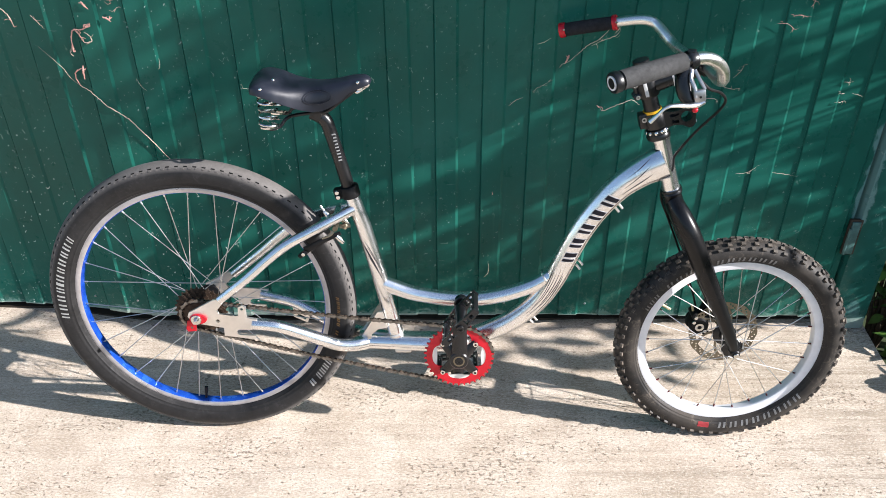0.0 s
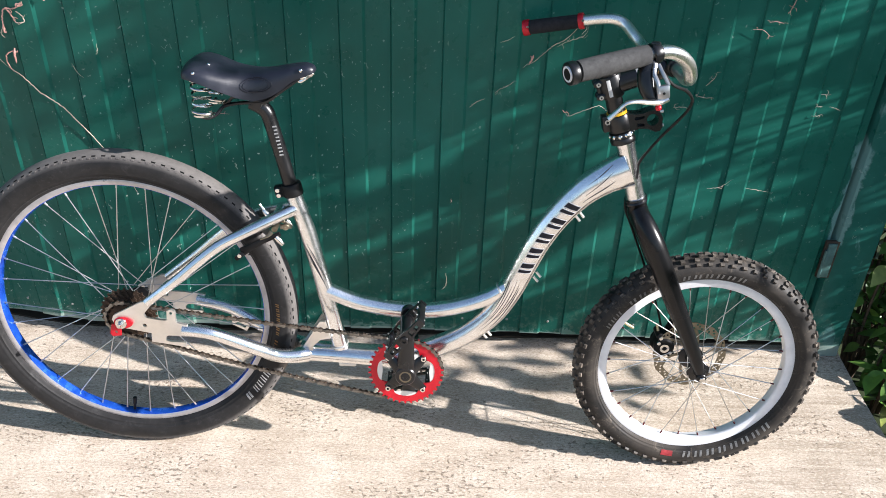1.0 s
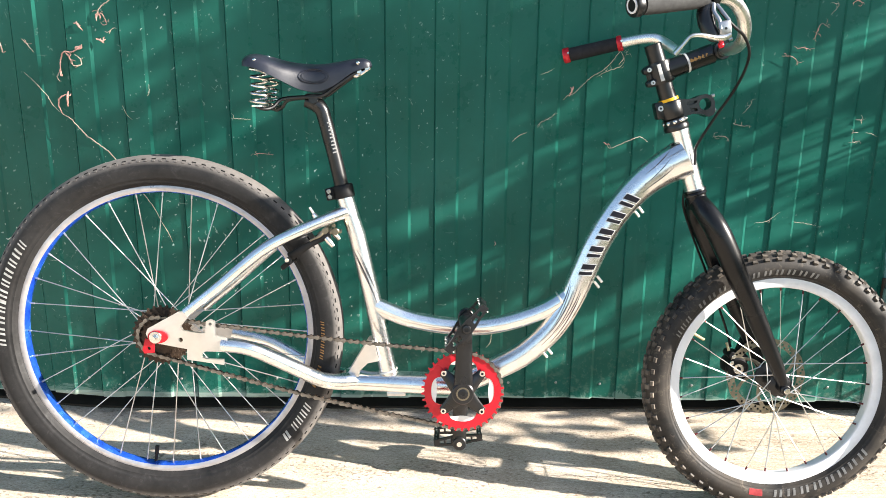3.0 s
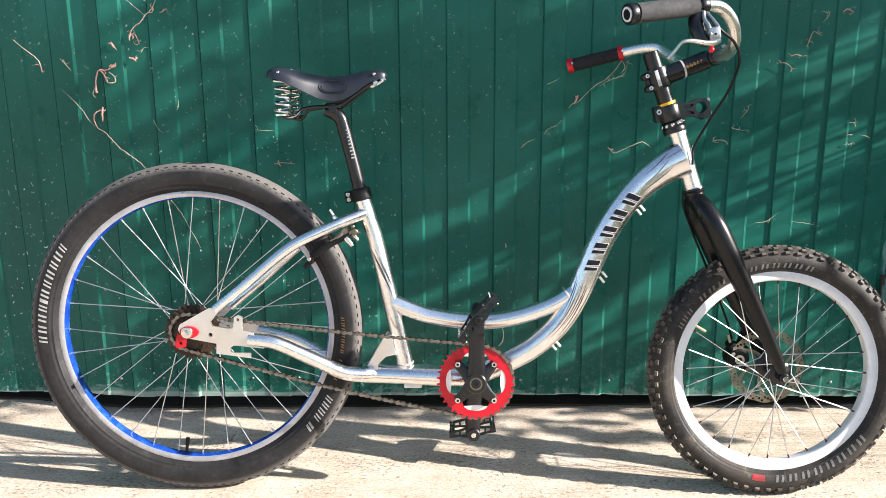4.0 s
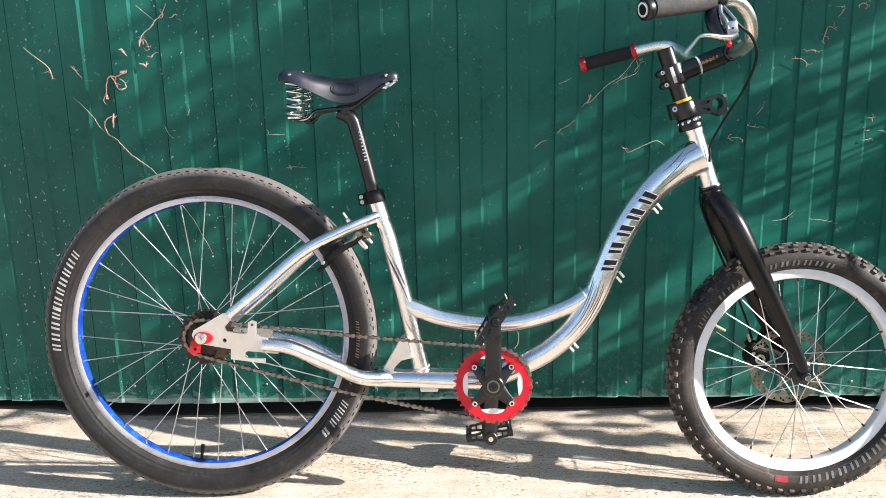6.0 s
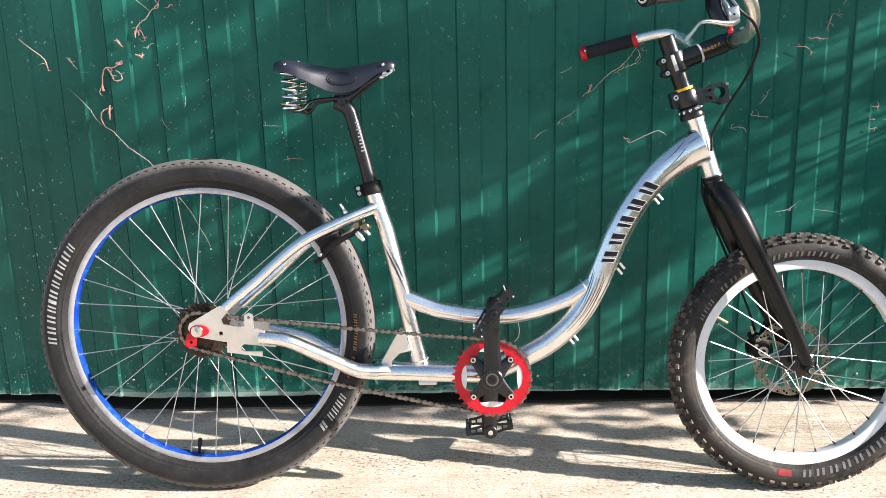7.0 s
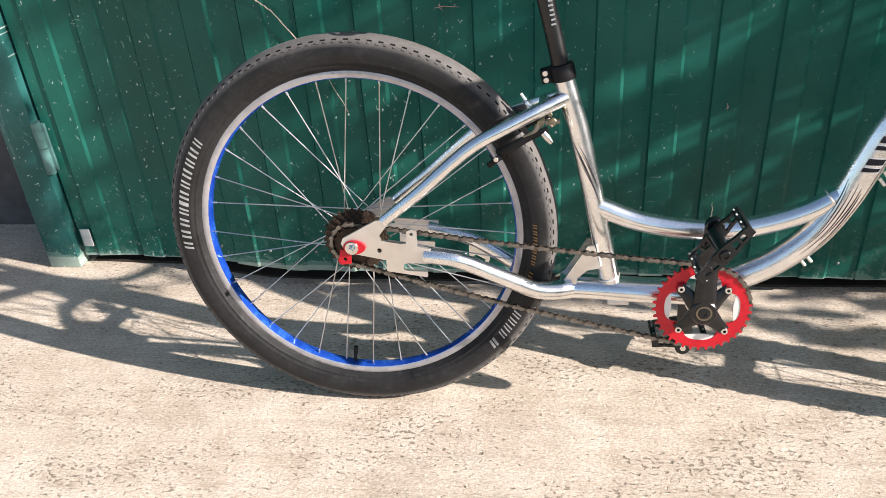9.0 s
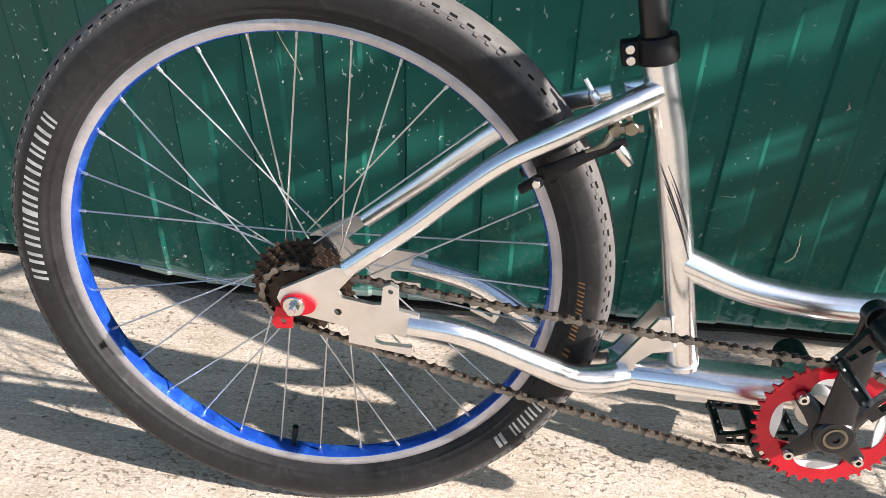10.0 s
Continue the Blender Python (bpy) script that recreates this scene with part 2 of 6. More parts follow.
def make_leather():
    m = Mat("leather", rough=0.34, spec=0.55)
    n1, n2 = m.noise(26, 5), m.noise(240, 4)
    m.colour(m.ramp(n1, [(0.3, (0.007, 0.008, 0.014)), (0.6, (0.012, 0.0138, 0.023)), (0.8, (0.030, 0.032, 0.041))]))
    m.rough(m.grey(n1, 0.3, 0.7, 0.27, 0.5))
    m.bump(n2, 0.25, 0.0006)
    return m.m


def make_leaf():
    m = Mat("leaf", rough=0.45, spec=0.4)
    info = m.node("ShaderNodeObjectInfo")
    c = m.ramp(info.outputs["Random"], [(0.0, (0.05, 0.13, 0.018)), (0.5, (0.09, 0.21, 0.03)), (0.85, (0.14, 0.27, 0.045)), (1.0, (0.22, 0.25, 0.06))])
    m.colour(m.mix(m.grey(m.noise(40, 4), 0.4, 0.7, 0.0, 0.5), c, (0.05, 0.1, 0.02)))
    m.b.inputs["Transmission Weight"].default_value = 0.0
    m.bump(m.noise(70, 3), 0.3, 0.002)
    return m.m


def make_blue():
    """Shiny blue lacquer on a dented rim well, scuffed at the edges."""
    m = Mat("blue_rim_paint", rough=0.2, metal=0.35, spec=0.6)
    n1, n2 = m.noise(24, 5, 0.65), m.noise(90, 4)
    c = m.ramp(n1, [(0.3, (0.005, 0.035, 0.30)), (0.55, (0.016, 0.085, 0.46)), (0.75, (0.05, 0.20, 0.66))])
    c = m.mix(m.grey(n2, 0.64, 0.72, 0.0, 0.6), c, (0.02, 0.03, 0.07))
    m.colour(c)
    m.rough(m.grey(n1, 0.3, 0.7, 0.12, 0.34))
    m.bump(m.noise(17, 3), 0.55, 0.006)
    return m.m


ALU = make_alu("polished_aluminium", (0.91, 0.905, 0.90), 0.17, 0.36)
ALU_RAW = make_alu("raw_aluminium", (0.82, 0.79, 0.75), 0.42)
STEEL = make_alu("spoke_steel", (0.62, 0.61, 0.595), 0.36)
BAR_ALU = make_alu("satin_bar_aluminium", (0.97, 0.955, 0.91), 0.24, 0.40)
CHROME = make_alu("chrome", (0.78, 0.76, 0.72), 0.14)
RIM_GREY = plain("brake_track", (0.49, 0.475, 0.49), 0.36, 0.7, 0.2, 45)
RIM_WHITE = plain("silver_paint", (0.78, 0.78, 0.79), 0.36, 0.15, 0.08, 50)
CONCRETE = make_concrete()
GREEN = make_green_paint("green_sheet_paint")
GREEN_POST = make_green_paint("green_post_paint", 0.6, 0.4, (1.3, 0.95, 1.05))
TEAL_POST = make_green_paint("weathered_post_paint", 0.6, 0.35, (1.7, 0.92, 1.12), 1.2)
RUBBER = make_rubber("slick_rubber", (0.040, 0.038, 0.038), 0.28, ((-0.550, 0.3535), 0.3290, 0.3400, (0.148, 0.136, 0.127), 0.82))
GROOVE_SHADE = plain("groove_shade", (0.009, 0.009, 0.009), 0.9, 0, 0.2, 60, 0.05)
KNOB_R = make_rubber("dusty_knob_rubber", (0.20, 0.165, 0.13), 0.75)
RUBBER_F = make_rubber("knobbly_rubber", (0.10, 0.082, 0.064), 0.5)
LEATHER = make_leather()
BLACK = plain("black_anodised", (0.005, 0.005, 0.0058), 0.3, 0.0, 0.35, 50, 0.5)
BLACK_MATT = plain("black_matt", (0.004, 0.004, 0.0045), 0.5, 0.0, 0.3, 80, 0.25)
FORK_BLACK = plain("satin_black_paint", (0.004, 0.004, 0.0045), 0.3, 0.0, 0.3, 18, 0.3, 0.05)
GRIP_GREY = plain("worn_foam", (0.050, 0.050, 0.050), 0.8, 0.0, 0.3, 120, 0.2, 0.5)
GRIP_BLACK = plain("black_foam", (0.022, 0.022, 0.025), 0.85, 0.0, 0.3, 120, 0.2, 0.5)
RED = plain("red_anodised", (0.54, 0.009, 0.022), 0.3, 0.25, 0.18, 40)
BLUE = make_blue()
YELLOW = plain("yellow_anodised", (0.75, 0.42, 0.02), 0.35, 0.3, 0.15)
YELLOW_BRASS = plain("brass_fitting", (0.5, 0.42, 0.25), 0.4, 0.7)
CHAIN_M = plain("oily_steel", (0.25, 0.235, 0.215), 0.28, 0.95, 0.5, 160)
CHAIN_D = plain("dark_oily_steel", (0.13, 0.122, 0.11), 0.3, 0.9, 0.5, 160)
COG_M = plain("rusty_steel", (0.075, 0.048, 0.032), 0.6, 0.6, 0.5, 120)
DISC_M = make_alu("disc_steel", (0.27, 0.235, 0.175), 0.36)
DECAL = plain("decal_black", (0.012, 0.012, 0.02), 0.4, 0, 0.2)
PRINT = plain("pale_print", (0.55, 0.55, 0.54), 0.7, 0, 0.25, 90)
PRINT_WHITE = plain("white_decal", (0.72, 0.72, 0.74), 0.35, 0, 0.1, 90)
PRINT_SOFT = plain("grey_print", (0.32, 0.32, 0.315), 0.7, 0, 0.3, 90)
PRINT_DULL = plain("dull_print", (0.26, 0.25, 0.235), 0.7, 0, 0.3, 90)
NIPPLE = plain("dull_red_nipple", (0.10, 0.010, 0.012), 0.4, 0.3, 0.3)
PRINT_RED = plain("red_print", (0.55, 0.06, 0.07), 0.6, 0, 0.25, 90)
PRINT_TAN = plain("tan_print", (0.40, 0.22, 0.07), 0.7, 0, 0.3, 90)
VINE = plain("dry_vine", (0.56, 0.45, 0.36), 0.8, 0, 0.35, 90)
VINE_PINK = plain("dry_vine_root", (0.66, 0.36, 0.30), 0.8, 0, 0.3, 90)
PALE_STALK = plain("pale_dry_stalk", (0.60, 0.56, 0.42), 0.7, 0, 0.2, 90)
LEAF = make_leaf()
BARK = plain("bark", (0.10, 0.075, 0.05), 0.9, 0, 0.4, 40, 0.2, 0.8)
SOIL = plain("soil", (0.045, 0.060, 0.028), 0.95, 0, 0.4, 9, 0.1, 0.8)
# dark brown that stands in for shade under the gate and round hinges
GAP_SHADE = plain("gap_shade", (0.05, 0.04, 0.03), 0.9, 0, 0.3, 8, 0.1, 0.3)
BRICK = plain("old_brickwork", (0.10, 0.10, 0.105), 0.9, 0, 0.35, 12, 0.2, 0.6)
TAR = plain("roof_sheet", (0.09, 0.09, 0.09), 0.9, 0, 0.3, 10)
CREAM = plain("bare_bright_alloy", (0.78, 0.75, 0.71), 0.45, 0.3, 0.1, 60)
WORN_STEEL = plain("dull_steel", (0.34, 0.36, 0.34), 0.45, 0.6, 0.3, 90)
WORN = plain("worn_teal_paint", (0.065, 0.16, 0.15), 0.5, 0.0, 0.6, 30)


# ---- mesh helpers ----
def mesh_of(name, bm, material, smooth=35.0):
    me = bpy.data.meshes.new(name)
    bmesh.ops.recalc_face_normals(bm, faces=bm.faces)
    if smooth:
        lim = radians(smooth)
        for e in bm.edges:
            e.smooth = len(e.link_faces) == 2 and e.calc_face_angle(0) < lim
        for f in bm.faces:
            f.smooth = True
    bm.to_mesh(me)
    bm.free()
    me.materials.append(material)
    return me


def part(name, bm, material, parent=None, label="", smooth=35.0):
    ob = new(name, mesh_of(name, bm, material, smooth))
    ob.parent = parent
    return tagged(ob, label)


def box(bm, lo, hi, m=None, bevel=0.0):
    tmp = bmesh.new()
    bmesh.ops.create_cube(tmp, size=1)
    for v in tmp.verts:
        v.co = Vector([(a + b) / 2 + c * (b - a) for a, b, c in zip(lo, hi, v.co)])
    if bevel:
        bmesh.ops.bevel(tmp, geom=tmp.edges[:], offset=bevel, segments=2, affect="EDGES", profile=0.5)
    merge(bm, tmp, m)


def merge(bm, tmp, m=None):
    if m is not None:
        bmesh.ops.transform(tmp, matrix=m, verts=tmp.verts)
    new_v = {v: bm.verts.new(v.co) for v in tmp.verts}
    for f in tmp.faces:
        bm.faces.new([new_v[v] for v in f.verts])
    tmp.free()


def spline(pts, n=6):
    """A smooth curve through the points."""
    p = [Vector(q) for q in pts]
    p = [2 * p[0] - p[1], *p, 2 * p[-1] - p[-2]]
    out = []
    for i in range(1, len(p) - 2):
        a, b, c, d = p[i - 1:i + 3]
        for k in range(n):
            t = k / n
            out.append(0.5 * ((2 * b) + (c - a) * t + (2 * a - 5 * b + 4 * c - d) * t * t + (3 * b - a - 3 * c + d) * t ** 3))
    out.append(p[-2])
    return out


def sweep(bm, pts, radius, sides=14, caps=True, side=None, flat=1.0, closed=False):
    """A tube along pts. radius: one number or one for each point (spread along it). side, flat: the direction in which it is flattened, and how much."""
    n = len(pts)
    rad = [radius] * n if isinstance(radius, (int, float)) else [float(np.interp(i / (n - 1), np.linspace(0, 1, len(radius)), radius)) for i in range(n)]
    prev = None
    rings = []
    for i, p in enumerate(pts):
        a, b = (pts[(i - 1) % n], pts[(i + 1) % n]) if closed else (pts[max(0, i - 1)], pts[min(n - 1, i + 1)])
        t = (Vector(b) - Vector(a)).normalized()
        if prev is None:
            ref = Vector(side) if side else (Vector((0, 1, 0)) if abs(t.y) < 0.9 else Vector((1, 0, 0)))
        else:
            ref = Vector(side) if side else prev
        x = (ref - t * ref.dot(t)).normalized()
        y = t.cross(x)
        prev = x
        rings.append([bm.verts.new(Vector(p) + rad[i] * (flat * math.cos(k * math.tau / sides) * x + math.sin(k * math.tau / sides) * y)) for k in range(sides)])
    for i in range(n if closed else n - 1):
        r, s = rings[i], rings[(i + 1) % n]
        for k in range(sides):
            bm.faces.new((r[k], r[(k + 1) % sides], s[(k + 1) % sides], s[k]))
    if caps and not closed:
        bm.faces.new(rings[0][::-1])
        bm.faces.new(rings[-1])


def P(u, v, w=0.0):
    """A place on the bicycle: u ahead, v up in its plane, w out towards the chain side."""
    return Vector((u, -w, v))


def lathe(bm, centre, profile, n=48, closed=False, axis=(0, -1, 0)):
    """Turns a profile of (radius, offset along the axis) round the axis at centre."""
    ax = Vector(axis).normalized()
    x = (Vector((1, 0, 0)) - ax * ax.x).normalized()
    y = ax.cross(x)
    rings = []
    for k in range(n):
        a = k * math.tau / n
        d = math.cos(a) * x + math.sin(a) * y
        rings.append([bm.verts.new(Vector(centre) + r * d + w * ax) for r, w in profile])
    m = len(profile)
    for k in range(n):
        r, s = rings[k], rings[(k + 1) % n]
        for i in range(m if closed else m - 1):
            bm.faces.new((r[i], r[(i + 1) % m], s[(i + 1) % m], s[i]))


def disc(bm, centre, r, w0, w1, n=24, axis=(0, -1, 0), bevel=0.0):
    """A capped cylinder from w0 to w1 along the axis."""
    b = bevel or min(r, abs(w1 - w0)) * 0.12
    lathe(bm, centre, [(0.00005, w0), (r - b, w0), (r, w0 + b), (r, w1 - b), (r - b, w1), (0.00005, w1)], n, axis=axis)


def plate(bm, outline, w0, w1, holes=()):
    """A plate with outline in (u, v), with holes, from w0 to w1."""
    tmp = bmesh.new()
    edges = []
    for loop in (outline, *holes):
        vs = [tmp.verts.new(P(u, v, w0)) for u, v in loop]
        edges += [tmp.edges.new((vs[i], vs[(i + 1) % len(vs)])) for i in range(len(vs))]
    bmesh.ops.triangle_fill(tmp, use_beauty=True, use_dissolve=False, edges=edges)
    out = bmesh.ops.extrude_face_region(tmp, geom=tmp.faces[:])
    for g in out["geom"]:
        if isinstance(g, bmesh.types.BMVert):
            g.co.y = -w1
    merge(bm, tmp)


def ring_of(cu, cv, r, n=16, a0=0.0):
    return [(cu + r * math.cos(a0 + k * math.tau / n), cv + r * math.sin(a0 + k * math.tau / n)) for k in range(n)]


def place(ob, m):
    ob.matrix_basis = m
    return ob


# ---- ground, slab and garage front ----
rng = random.Random(7)


def make_ground():
    bm = bmesh.new()
    vs = [bm.verts.new((x, y, -0.13)) for x, y in ((-300, -300), (300, -300), (300, 300), (-300, 300))]
    bm.faces.new(vs)
    return tagged(part("ground", bm, SOIL), "dark trodden soil and short grass round the garage", "ground", kind="structure")


def make_slab():
    """A cast slab with a slightly broken edge towards the bushes."""
    bm = bmesh.new()
    xs = [-7, -4, -2] + [-1.6 + 0.2 * i for i in range(14)] + [1.12]
    # the unseen reach to y -12 is added so tubes mirror lit concrete
    ys = [-12, -6, -3, -1] + [-0.4 + 0.1 * i for i in range(28)]
    top = {}
    for i, x in enumerate([*xs, None]):
        for j, y in enumerate(ys):
            xx = 1.2 + 0.055 * (y - 1.55) + rng.uniform(-0.006, 0.006) if x is None else x
            top[i, j] = bm.verts.new((xx, y, 0.0))
    n, m = len(xs) + 1, len(ys)
    for i in range(n - 1):
        for j in range(m - 1):
            bm.faces.new((top[i, j], top[i + 1, j], top[i + 1, j + 1], top[i, j + 1]))
    rim = [top[i, 0] for i in range(n)] + [top[n - 1, j] for j in range(1, m)] + [top[i, m - 1] for i in range(n - 2, -1, -1)] + [top[0, j] for j in range(m - 2, 0, -1)]
    low = [bm.verts.new((v.co.x + (0.012 if v.co.x > 1.1 else 0), v.co.y, -0.2)) for v in rim]
    for i in range(len(rim)):
        k = (i + 1) % len(rim)
        bm.faces.new((rim[i], low[i], low[k], rim[k]))
    bmesh.ops.bevel(bm, geom=[e for e in bm.edges if len(e.link_faces) == 2 and e.calc_face_angle(0) > 0.8], offset=0.012, segments=2, affect="EDGES")
    return tagged(part("pavement", bm, CONCRETE), "pale sunlit concrete slab with brushed grain and pits", "concrete slab", kind="structure")


X0, X1, SHEET_Y, SHEET_TOP = -1.342, 1.083, 1.82, 2.15


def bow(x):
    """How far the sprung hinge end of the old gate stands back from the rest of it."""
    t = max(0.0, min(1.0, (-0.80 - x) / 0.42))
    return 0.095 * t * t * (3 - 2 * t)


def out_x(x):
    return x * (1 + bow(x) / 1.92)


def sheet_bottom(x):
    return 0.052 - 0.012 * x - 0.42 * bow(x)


def make_sheet(parent):
    """Trapezoid-ribbed steel: ribs 3.4 mm proud at every 115 mm, a tight crease at one foot of each."""
    bm = bmesh.new()
    line = [(X0, 0.0026)]
    k = -12
    while True:
        b = 0.037 + 0.1143 * k if k >= 0 else 0.0425 + 0.1176 * k
        k += 1
        for dx, dy in ((-0.0565, 0.0026), (-0.0558, 0.0036), (-0.0551, 0.0026), (-0.0530, -0.0012), (-0.0046, -0.0014), (0.0018, 0.0028)):
            if X0 + 0.004 < b + dx < X1 - 0.004:
                line.append((b + dx, dy))
        if b > X1:
            break
    line.append((X1, 0.0026))
    rows = [0.0, 0.05, 0.3, 0.8, 1.4, SHEET_TOP]
    shells = []
    low = [(rng.uniform(-0.002, 0.002), rng.uniform(-0.003, 0.003)) for _ in line]
    for back in (0.0, 0.0015):
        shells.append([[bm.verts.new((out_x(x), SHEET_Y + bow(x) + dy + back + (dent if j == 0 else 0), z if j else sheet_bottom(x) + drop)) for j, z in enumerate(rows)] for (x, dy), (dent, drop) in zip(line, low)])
    for g, turn in zip(shells, (1, -1)):
        for a, b in zip(g, g[1:]):
            for j in range(len(rows) - 1):
                bm.faces.new((a[j], b[j], b[j + 1], a[j + 1])[::turn])
    f, g = shells
    for i in range(len(line) - 1):
        bm.faces.new((f[i][0], g[i][0], g[i + 1][0], f[i + 1][0]))
        bm.faces.new((f[i][-1], f[i + 1][-1], g[i + 1][-1], g[i][-1]))
    for i in (0, len(line) - 1):
        for j in range(len(rows) - 1):
            bm.faces.new((f[i][j], f[i][j + 1], g[i][j + 1], g[i][j]))
    return part("sheet", bm, GREEN, parent, smooth=12)


def make_gate():
    gate = tagged(new("door_1"), "closed green ribbed sheet-metal garage gate with scuffs and dried vines", "garage door", kind="structure")
    make_sheet(gate)
    k = -10
    while 0.171 + 0.1155 * k < 1.05:
        x = 0.171 + 0.1155 * k + rng.uniform(-0.003, 0.003)
        z = 0.090 - 0.012 * (x - 0.17) + rng.uniform(-0.003, 0.003)
        bm = bmesh.new()
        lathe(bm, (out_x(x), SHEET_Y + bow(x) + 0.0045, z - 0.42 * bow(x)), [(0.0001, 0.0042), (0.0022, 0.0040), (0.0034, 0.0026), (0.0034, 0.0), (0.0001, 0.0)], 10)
        part("screw", bm, WORN_STEEL, gate, "small dull steel screw at the foot of the gate")
        k += 1
    bm = bmesh.new()
    for z in (0.16, 1.1, 2.05):
        box(bm, (-0.78, SHEET_Y + 0.008, z - 0.02), (X1, SHEET_Y + 0.048, z + 0.02), bevel=0.003)
    part("rail", bm, GREEN_POST, gate, "steel stiffening rail behind the sheet")
    for z in (0.335, 1.7):
        bm = bmesh.new()
        x, back = -1.411, 0.093
        for k in range(2):
            sweep(bm, [(x, SHEET_Y - 0.014 + back, z - 0.066 + k * 0.067), (x, SHEET_Y - 0.014 + back, z - 0.001 + k * 0.067)], 0.0115, 16)
        box(bm, (x - 0.018, SHEET_Y - 0.012 + back, z - 0.06), (x + 0.018, SHEET_Y - 0.004 + back, z + 0.06), bevel=0.002)
        part("hinge", bm, WORN, gate, "painted barrel hinge with worn edges")
    for z in (0.315, 1.7):
        bm = bmesh.new()
        # box in the colour of shade, for the gap round the flat leaf
        box(bm, (1.070, SHEET_Y - 0.0125, z - 0.054), (1.1035, SHEET_Y - 0.003, z + 0.054), bevel=0.001)
        hinge = part("hinge", bm, GAP_SHADE, gate, "dark box behind the hinge leaf, coloured as the shaded gap round it")
        bm = bmesh.new()
        box(bm, (1.074, SHEET_Y - 0.0175, z - 0.050), (1.0965, SHEET_Y - 0.0123, z + 0.049), bevel=0.0015)
        sweep(bm, [(1.074, SHEET_Y - 0.0155, z - 0.05), (1.074, SHEET_Y - 0.0155, z + 0.03)], 0.004, 10)
        part("hinge_leaf", bm, WORN, hinge, "worn grey-green hinge leaf")
    bm = bmesh.new()
    box(bm, (-1.397, SHEET_Y + 0.0865, 0.058), (-1.372, SHEET_Y + 0.0905, 0.107), bevel=0.0008)
    part("label", bm, plain("faded_white", (0.5, 0.52, 0.5), 0.7), gate, "faded blank white sticker")
    return gate


def make_walls():
    for name, x0, x1, z0, z1, label in (
        ("trim_left", -1.503, -1.417, 0.0, 2.3, "green painted steel gate post with scuffed edge"),
        ("trim_right", 1.096, 1.2, 0.004, 2.3, "green painted steel gate post with bare grey patches"),
        ("trim_top", -1.414, 1.092, 2.16, 2.3, "green painted steel lintel over the gate"),
    ):
        bm = bmesh.new()
        back = 0.086 if name == "trim_left" else 0.0
        box(bm, (x0, SHEET_Y - 0.012 + back, z0), (x1, SHEET_Y + 0.09 + back, z1), bevel=0.004)
        tagged(part(name, bm, TEAL_POST if name == "trim_left" else GREEN_POST), label, "door frame", kind="structure")
    for name, lo, hi, mat, label, cat in (
        ("wall_west", (-5.0, 2.12, -0.1), (-1.43, 2.35, 2.5), BRICK, "dark weathered masonry wall beside the gate", "wall"),
        ("wall_east", (1.205, 2.6, -0.2), (1.4, 7.5, 2.5), BRICK, "weathered masonry side wall of the garage", "wall"),
        ("wall_back", (-1.44, 7.3, -0.1), (1.2, 7.5, 2.5), BRICK, "weathered masonry back wall of the garage", "wall"),
        # unseen wall, added to hide the horizon's glow from the gate's ribs
        ("wall_yard_east_added", (8.8, -12.2, -0.2), (9.0, 12.0, 2.4), BRICK, "added unseen wall that keeps the bright low sky off the gate", "wall"),
        ("ceiling", (-5.0, 1.9, 2.52), (1.4, 7.5, 2.66), TAR, "flat felted garage roof", "roof"),
    ):
        bm = bmesh.new()
        box(bm, lo, hi, bevel=0.01)
        tagged(part(name, bm, mat), label, cat, kind="structure")
    bm = bmesh.new()
    box(bm, (1.1, 1.915, -0.1), (1.2, 2.59, 2.5))
    tagged(part("wall_return", bm, BRICK), "weathered masonry return behind the gate post", "wall", kind="structure")
    bm = bmesh.new()
    box(bm, (-1.50, 2.0, -0.1), (-1.43, 2.11, 2.5))
    tagged(part("wall_return_west", bm, BRICK), "weathered masonry return beside the gate post", "wall", kind="structure")
    # unseen wall, added to give the polished tubes a dark band to mirror
    bm = bmesh.new()
    box(bm, (-9.0, -12.4, -0.2), (9.0, -12.2, 1.5), bevel=0.02)
    tagged(part("wall_south_added", bm, BRICK), "added unseen wall across the yard, a dark band for the tubes to mirror", "wall", kind="structure")
    # added sheet from just behind the gate's foot, coloured dark for the shade
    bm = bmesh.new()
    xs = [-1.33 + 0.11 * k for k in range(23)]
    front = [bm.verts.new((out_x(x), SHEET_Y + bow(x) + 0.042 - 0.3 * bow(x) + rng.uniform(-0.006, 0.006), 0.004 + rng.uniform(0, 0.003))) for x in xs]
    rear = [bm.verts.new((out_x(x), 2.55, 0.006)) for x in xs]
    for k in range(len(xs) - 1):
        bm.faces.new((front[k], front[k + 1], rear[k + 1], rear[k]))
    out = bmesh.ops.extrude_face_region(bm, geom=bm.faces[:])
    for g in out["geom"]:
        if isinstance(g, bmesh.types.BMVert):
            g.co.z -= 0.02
    tagged(part("floor", bm, GAP_SHADE), "brown floor behind the gate's foot, coloured dark for the shade there", "floor", kind="structure")



ground = make_ground()
slab = make_slab()
gate = make_gate()
make_walls()


# ---- the bicycle ----
LEAN_DEG, YAW_DEG = 5.6, -1.2
bike = tagged(new("bicycle"), "polished silver step-through bicycle leaning against the green gate", "bicycle")
bike.matrix_basis = pose(0, 1.447, 0) @ pose(0, 0, 0, 0, 0, YAW_DEG) @ pose(0, 0, 0, -LEAN_DEG)

BB = (0.0375, 0.2455)
REAR = (-0.550, 0.3535)
FRONT = (0.6635, 0.259)
FRONT_R, REAR_R = 0.2640, 0.3498


def turned(u, v, lean, yaw):
    """A small turn of an assembly about the place (u, v) in the bicycle's plane."""
    c = Matrix.Translation(P(u, v))
    return c @ pose(0, 0, 0, -lean, 0, yaw) @ c.inverted()


